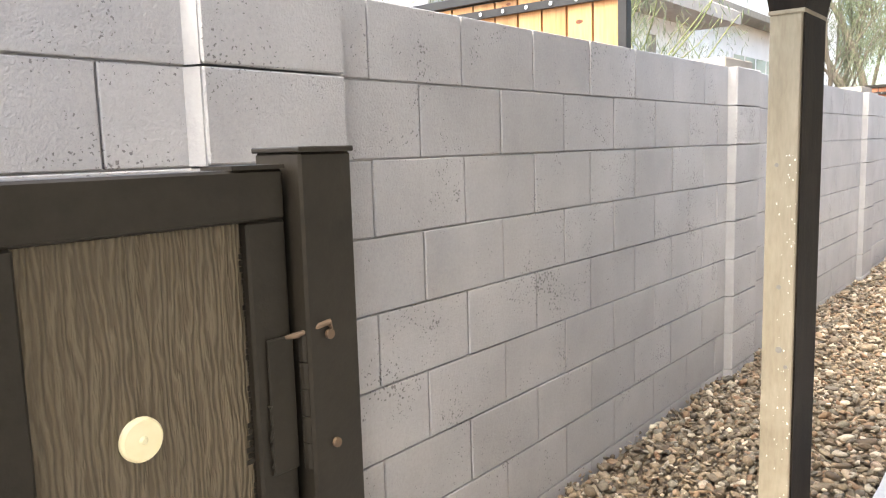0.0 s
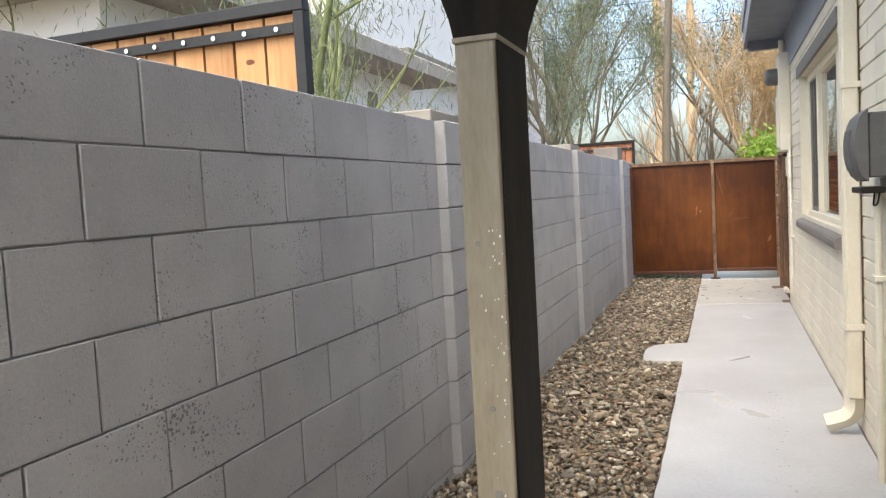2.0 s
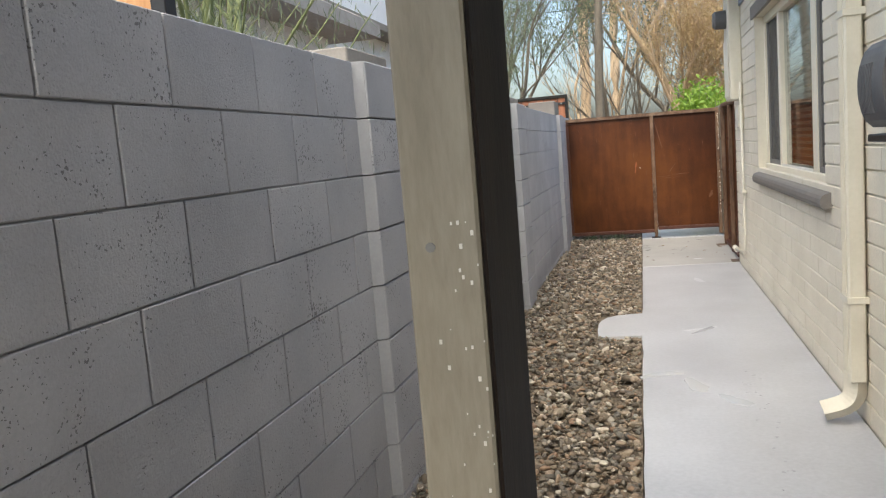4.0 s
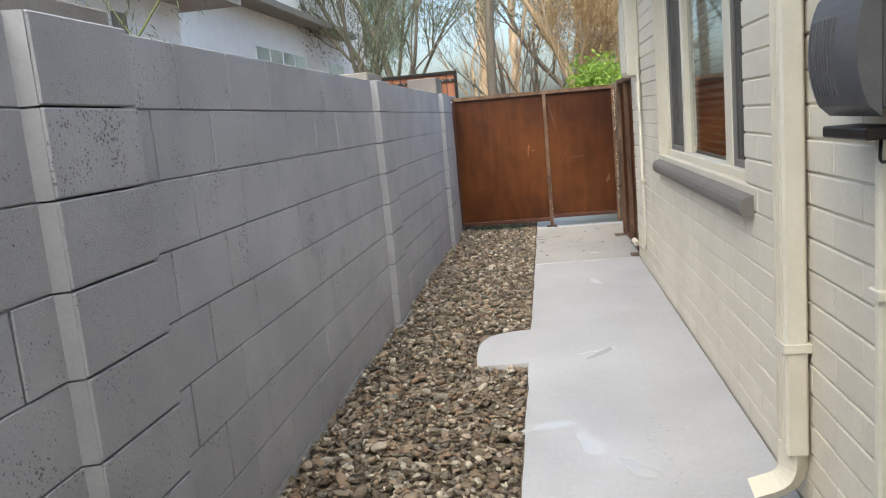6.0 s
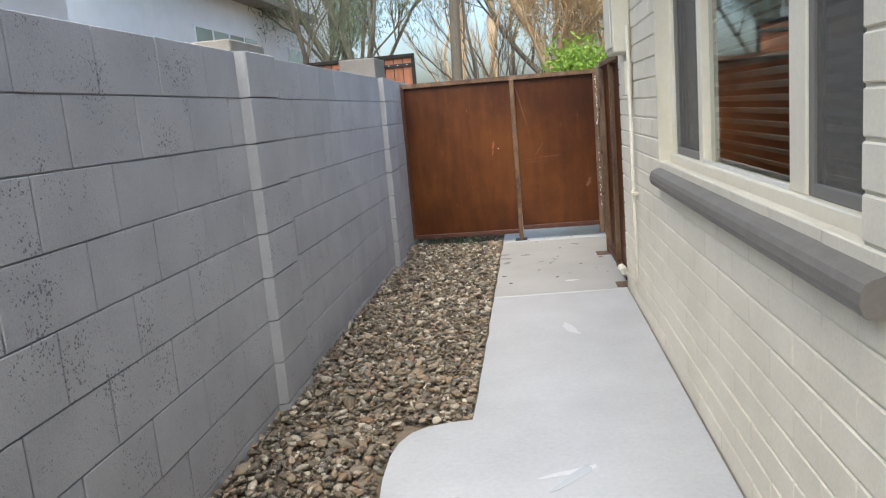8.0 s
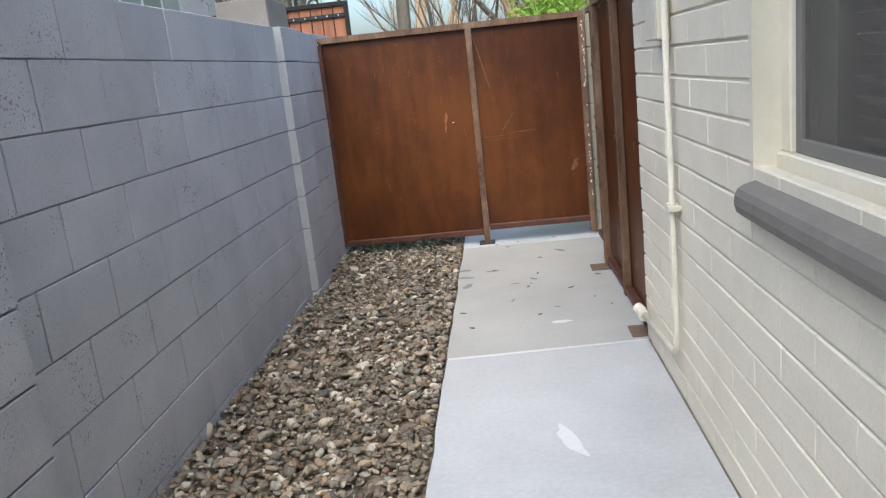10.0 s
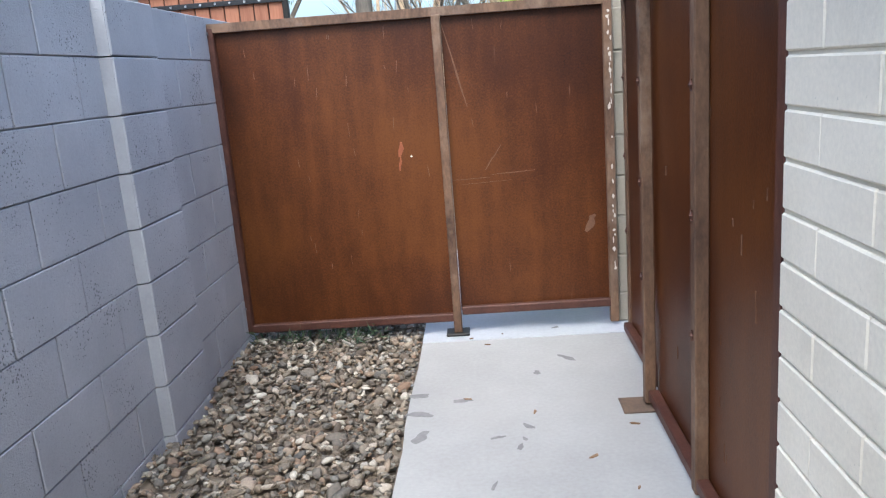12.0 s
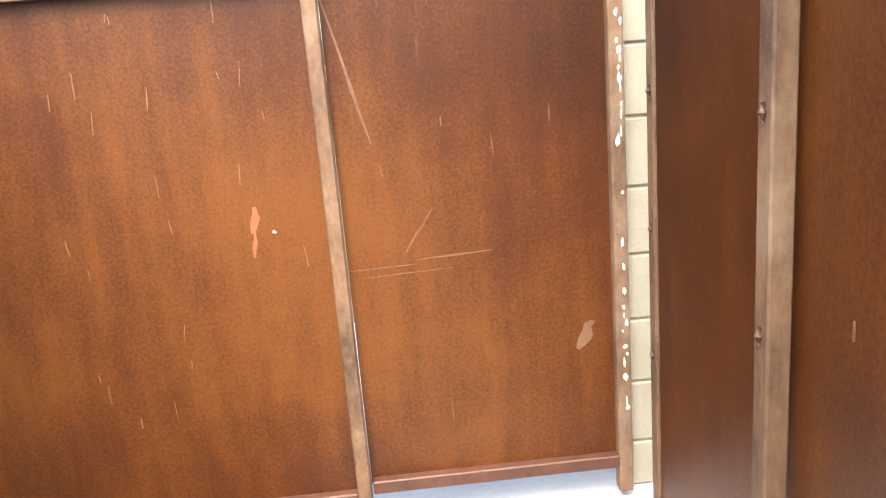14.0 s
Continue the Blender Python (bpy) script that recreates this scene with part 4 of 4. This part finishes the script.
mark("scrape", -0.506, 1.013, -0.012, -0.075, 0.012, RED_SCRAPE, "bright orange rust scrape")
mark("scrape", -0.516, 0.945, -0.012, -0.075, 0.006, RED_SCRAPE, "bright orange rust scrape")
# no opening is cut: a white fleck paints the light through the hole
mark("hole", -0.466, 0.943, 0.004, -0.009, 0.0045, SPECK, "small hole, light through it painted white")
mark("scratch", -0.268, 1.56, 0.098, -0.40, 0.0045, SCRATCH, "long pale scratch")
mark("scratch", -0.265, 0.802, 0.19, 0.004, 0.0018, SCRATCH, "pale scratch")
mark("scratch", -0.23, 0.778, 0.26, 0.008, 0.0013, SCRATCH, "pale scratch")
mark("scratch", -0.075, 0.818, 0.22, 0.010, 0.0026, SCRATCH, "pale scratch")
mark("scratch", -0.10, 0.845, 0.085, 0.12, 0.0036, SCRATCH, "pale scratch")
mark("smear", 0.385, 0.497, 0.05, 0.085, 0.016, SCRATCH, "pale smear")
for k in range(30):
    left = random.random() < 0.7
    x = random.uniform(GX0 + 0.08, MID - 0.06) if left else random.uniform(MID + 0.06, GX1 - 0.09)
    z = random.choice((random.uniform(1.1, 1.6), random.uniform(0.2, 1.5)))
    mark("drip", x, z, random.gauss(0, 0.004), -random.uniform(0.02, 0.075), random.uniform(0.0008, 0.0020), SCRATCH, "pale drip mark")
flakes = bmesh.new()
for k in range(60):
    z = 0.16 + 0.0245 * k
    if random.random() < 0.35:
        continue
    w, h = random.uniform(0.003, 0.010), random.uniform(0.006, 0.024)
    cx = GX1 - 0.012 + random.uniform(-0.008, 0.006)
    n = 9
    rim = [(cx + w * math.cos(a_) * q, z + h * math.sin(a_) * q) for a_, q in ((k2 * math.tau / n, random.uniform(0.45, 1.0)) for k2 in range(n))]
    lo = [flakes.verts.new((u, GATE_Y - 0.0222, v)) for u, v in rim]
    hi = [flakes.verts.new((u, GATE_Y - 0.0234, v)) for u, v in rim]
    flakes.faces.new(hi)
    for q in range(n):
        flakes.faces.new((lo[q], lo[(q + 1) % n], hi[(q + 1) % n], hi[q]))
tagged(in_gate("flaked_paint", flakes, FLAKE, "flaking pale paint"), kind="stuff")
for y, x in ((10.824, FX), (11.489, FX - 0.01), (12.30, FX + 0.085)):
    for z in (0.525, 0.886, 1.25):
        in_fence("weld", tube(((x - 0.002, y, z - 0.016), (x - 0.003, y, z), (x - 0.002, y, z + 0.016)), [0.004, 0.008, 0.004], 9), RUST_DARK)
for k in range(26):
    y, z = random.uniform(10.26, 11.44), random.uniform(0.2, 1.5)
    h = random.uniform(0.015, 0.06)
    in_fence("drip", box(FX + 0.0415, FX + 0.0445, y, y + random.uniform(0.002, 0.006), z, z + h), SCRATCH, "pale drip mark")

# ---- marks and litter on the slab ----


def blot(name, x, y, r, material, label, h=0.0015, squash=1.0, parent=walk_way):
    n = 22
    turn = random.uniform(0, math.tau)
    ph = [random.uniform(0, math.tau) for _ in range(4)]
    pts = []
    for k in range(n):
        a_ = k * math.tau / n
        q = r * (0.85 + 0.16 * math.sin(2 * a_ + ph[0]) + 0.12 * math.sin(3 * a_ + ph[1]) + 0.09 * math.sin(5 * a_ + ph[2]) + 0.05 * math.sin(8 * a_ + ph[3]))
        u, v = q * math.cos(a_), q * math.sin(a_) * squash
        pts.append((x + u * math.cos(turn) - v * math.sin(turn), y + u * math.sin(turn) + v * math.cos(turn)))
    part(name, prism(pts, "z", -0.01, h), material, parent, label)


for x, y, r, q in ((-0.455, 11.68, 0.06, 0.45), (-0.43, 11.50, 0.065, 0.4), (-0.412, 11.30, 0.06, 0.45), (-0.49, 11.80, 0.022, 0.7), (0.22, 12.03, 0.06, 0.3), (0.07, 11.87, 0.025, 0.7), (-0.26, 11.61, 0.05, 0.3), (0.0, 11.35, 0.04, 0.3), (-0.12, 11.27, 0.03, 0.35), (-0.04, 11.19, 0.03, 0.35), (-0.02, 11.25, 0.02, 0.4), (-0.14, 10.93, 0.028, 0.3), (0.21, 12.46, 0.022, 0.6), (0.10, 10.75, 0.022, 0.4)):
    blot("paint_chip", x, y, r, CHIP, "grey patch where paint has chipped", 0.0012, q)
for k in range(12):
    blot("fallen_leaf", random.uniform(-0.45, 0.4), random.uniform(10.3, 12.5), random.uniform(0.008, 0.02), LEAF_LITTER, "small dry leaf", 0.004, 0.4)
for x, y, r, q in ((0.02, 9.22, 0.14, 0.25), (-0.08, 7.38, 0.12, 0.2), (0.1, 10.5, 0.07, 0.3)):
    blot("stain", x, y, r, surface("stained concrete", (0.53, 0.53, 0.54), (0.60, 0.60, 0.61), 5, 0.4, 40), "faint darker stain", 0.0008, q)
# water kept pale: the sky's reflection is put into its base colour
WET_SHEEN = simple("wet film with sky sheen", (0.47, 0.475, 0.485), 0.02)
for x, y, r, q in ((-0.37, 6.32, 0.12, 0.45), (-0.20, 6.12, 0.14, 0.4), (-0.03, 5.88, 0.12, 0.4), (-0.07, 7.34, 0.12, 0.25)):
    blot("puddle", x, y, r, WET_SHEEN, "thin puddle of water", 0.0012, q)
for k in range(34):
    blot("water_drop", 0.06 + random.gauss(0, 0.035), random.uniform(3.8, 6.6), random.uniform(0.004, 0.013), WET_SHEEN, "water drop", 0.0012, 0.6)

# ---- gravel ----
rng = np.random.default_rng(7)
ico = bmesh.new()
bmesh.ops.create_icosphere(ico, subdivisions=2, radius=1.0)
iv = np.array([v.co[:] for v in ico.verts])
it = np.array([[v.index for v in f.verts] for f in ico.faces])
ico.free()
kinds = []
for k in range(14):
    q = iv.copy()
    for _ in range(7):
        nrm = rng.normal(0, 1, 3)
        nrm /= np.linalg.norm(nrm)
        over = q @ nrm - rng.uniform(0.45, 0.8)
        q -= np.outer(np.maximum(over, 0), nrm) * 0.9
    kinds.append(q * rng.normal(1, 0.05, (len(q), 1)))
kinds = np.array(kinds)


def ground_at(x):
    return np.where(x < -0.85, -0.012 + (-0.85 - x) * 0.035, -0.012)


N = 26000
gx, gy = rng.uniform(-1.43, -0.47, N), rng.uniform(-0.6, 13.6, N)
keep = ~((gx > -0.805) & (gy > 7.175) & (gy < 7.91))
gx, gy = gx[keep], gy[keep]
N = len(gx)
size = np.clip(rng.lognormal(math.log(0.0137), 0.36, N), 0.007, 0.040)
shape = np.stack([size * rng.uniform(0.9, 1.45, N), size * rng.uniform(0.75, 1.05, N), size * rng.uniform(0.42, 0.75, N)], 1)
gz = ground_at(gx) + rng.uniform(-0.013, 0.021, N)
clear = -0.479 - shape.max(1)
gx = np.where(gx > clear, clear, gx)
yaw, tip1, tip2 = rng.uniform(0, math.tau, N), rng.normal(0, 0.35, N), rng.normal(0, 0.35, N)
which = rng.integers(0, len(kinds), N)
cy, sy, cp, sp, cr, sr = np.cos(yaw), np.sin(yaw), np.cos(tip1), np.sin(tip1), np.cos(tip2), np.sin(tip2)
R = np.stack([np.stack([cy * cp, cy * sp * sr - sy * cr, cy * sp * cr + sy * sr], 1), np.stack([sy * cp, sy * sp * sr + cy * cr, sy * sp * cr - cy * sr], 1), np.stack([-sp, cp * sr, cp * cr], 1)], 1)
pts = np.einsum("nij,nkj->nki", R, kinds[which] * shape[:, None, :]) + np.stack([gx, gy, gz], 1)[:, None, :]
V = len(iv)
me = bpy.data.meshes.new("gravel")
allv = pts.reshape(-1, 3).astype(np.float32)
allf = (it[None] + (np.arange(N) * V)[:, None, None]).reshape(-1).astype(np.int32)
me.vertices.add(len(allv))
me.vertices.foreach_set("co", allv.ravel())
me.loops.add(len(allf))
me.loops.foreach_set("vertex_index", allf)
me.polygons.add(len(allf) // 3)
me.polygons.foreach_set("loop_start", np.arange(0, len(allf), 3, dtype=np.int32))
me.polygons.foreach_set("use_smooth", np.ones(len(allf) // 3, dtype=bool))
me.update(calc_edges=True)
me.materials.append(GRAVEL)
tagged(new("gravel", me), "brown and tan loose river gravel bed along the wall", "gravel", "", "stuff")
weeds = thing("weeds", "small green weeds under the gate", "weed", at=(-1.0, 12.45, 0.0))
leaf_mesh("blades", [(Vector((random.uniform(-0.35, 0.3), random.gauss(0, 0.04), 0.02)), None) for _ in range(40)], 7, 0.02, 0.06, 0.004, -0.4, 5, LEAF_DARK, weeds)

# ---- pieces: blocks of the walls, last ----
random.seed(11)
block_mesh = {}


def block(parent, name, x0, x1, y0, y1, z0, z1, material, chamfer):
    key = (round(x1 - x0, 3), round(y1 - y0, 3), round(z1 - z0, 3), material.name)
    if key not in block_mesh:
        block_mesh[key] = mesh_of(name, box(-key[0] / 2, key[0] / 2, -key[1] / 2, key[1] / 2, -key[2] / 2, key[2] / 2, chamfer), material)
    ob = new(name, block_mesh[key])
    ob.location = ((x0 + x1) / 2, (y0 + y1) / 2, (z0 + z1) / 2)
    ob.parent = parent
    return ob


JOINT = 0.006
spans = ((-2.4, 1.392, 1.194), (1.782, 4.61, 2.498), (5.00, 8.05, 5.540), (8.45, 11.32, 8.787), (11.715, 13.0, 11.99))
for y0, y1, phase in spans:
    for c in range(9):
        zt = WALL_TOP - c * COURSE
        zb = zt - COURSE + 0.004
        start = phase + (0.0 if c % 2 else BLOCK_L / 2)
        cuts = sorted({y0, y1} | {round(start + BLOCK_L * k, 4) for k in range(-14, 14) if y0 + 0.03 < start + BLOCK_L * k < y1 - 0.03})
        for ya, yb in zip(cuts, cuts[1:]):
            if yb < -0.9:
                continue
            face = WALL_X + random.uniform(-0.0015, 0.0015)
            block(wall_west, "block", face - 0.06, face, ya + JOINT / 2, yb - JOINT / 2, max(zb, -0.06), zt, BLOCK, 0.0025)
for y0, y1 in PILASTERS:
    for c in range(9):
        zt = WALL_TOP - c * COURSE
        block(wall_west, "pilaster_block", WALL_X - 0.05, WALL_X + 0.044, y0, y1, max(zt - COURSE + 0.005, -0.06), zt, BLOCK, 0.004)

    for c in range(9):
        zt = WALL_TOP - c * COURSE
        j = random.uniform(-0.003, 0.003)
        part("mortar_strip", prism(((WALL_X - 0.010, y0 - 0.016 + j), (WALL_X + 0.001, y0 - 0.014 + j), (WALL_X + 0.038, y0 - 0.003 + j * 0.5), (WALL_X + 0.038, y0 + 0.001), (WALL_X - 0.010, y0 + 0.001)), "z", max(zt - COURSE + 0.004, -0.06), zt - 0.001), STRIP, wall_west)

H_COURSE = 0.1016
rest = bmesh.new()
for c in range(24):
    zb, zt = c * H_COURSE + 0.004, (c + 1) * H_COURSE - 0.004
    start = 9.24 + (0.0 if c % 2 else 0.196)
    ys = [HOUSE_END] + [y for k in range(14, -32, -1) if -2.4 < (y := start + BLOCK_L * k) < HOUSE_END - 0.03] + [-2.4]
    for yb, ya in zip(ys, ys[1:]):
        for lo, hi in (((ya, yb),) if zt < WIN_Z0 + 0.02 or zb > WIN_Z1 - 0.02 or yb <= WIN_Y0 or ya >= WIN_Y1 else ((ya, min(yb, WIN_Y0)), (max(ya, WIN_Y1), yb))):
            if hi - lo < 0.03:
                continue
            x = HOUSE_X + random.uniform(-0.0012, 0.0012)
            if lo > 4.3:
                block(house_wall, "block", x, HOUSE_X + 0.04, lo + 0.0004, hi - 0.0004, zb, zt, CREAM, 0.004)
            elif hi > -1.0:
                add_box(rest, x, HOUSE_X + 0.04, lo + 0.0004, hi - 0.0004, zb, zt)
tagged(part("near_blocks", rest, CREAM, house_wall), kind="stuff")
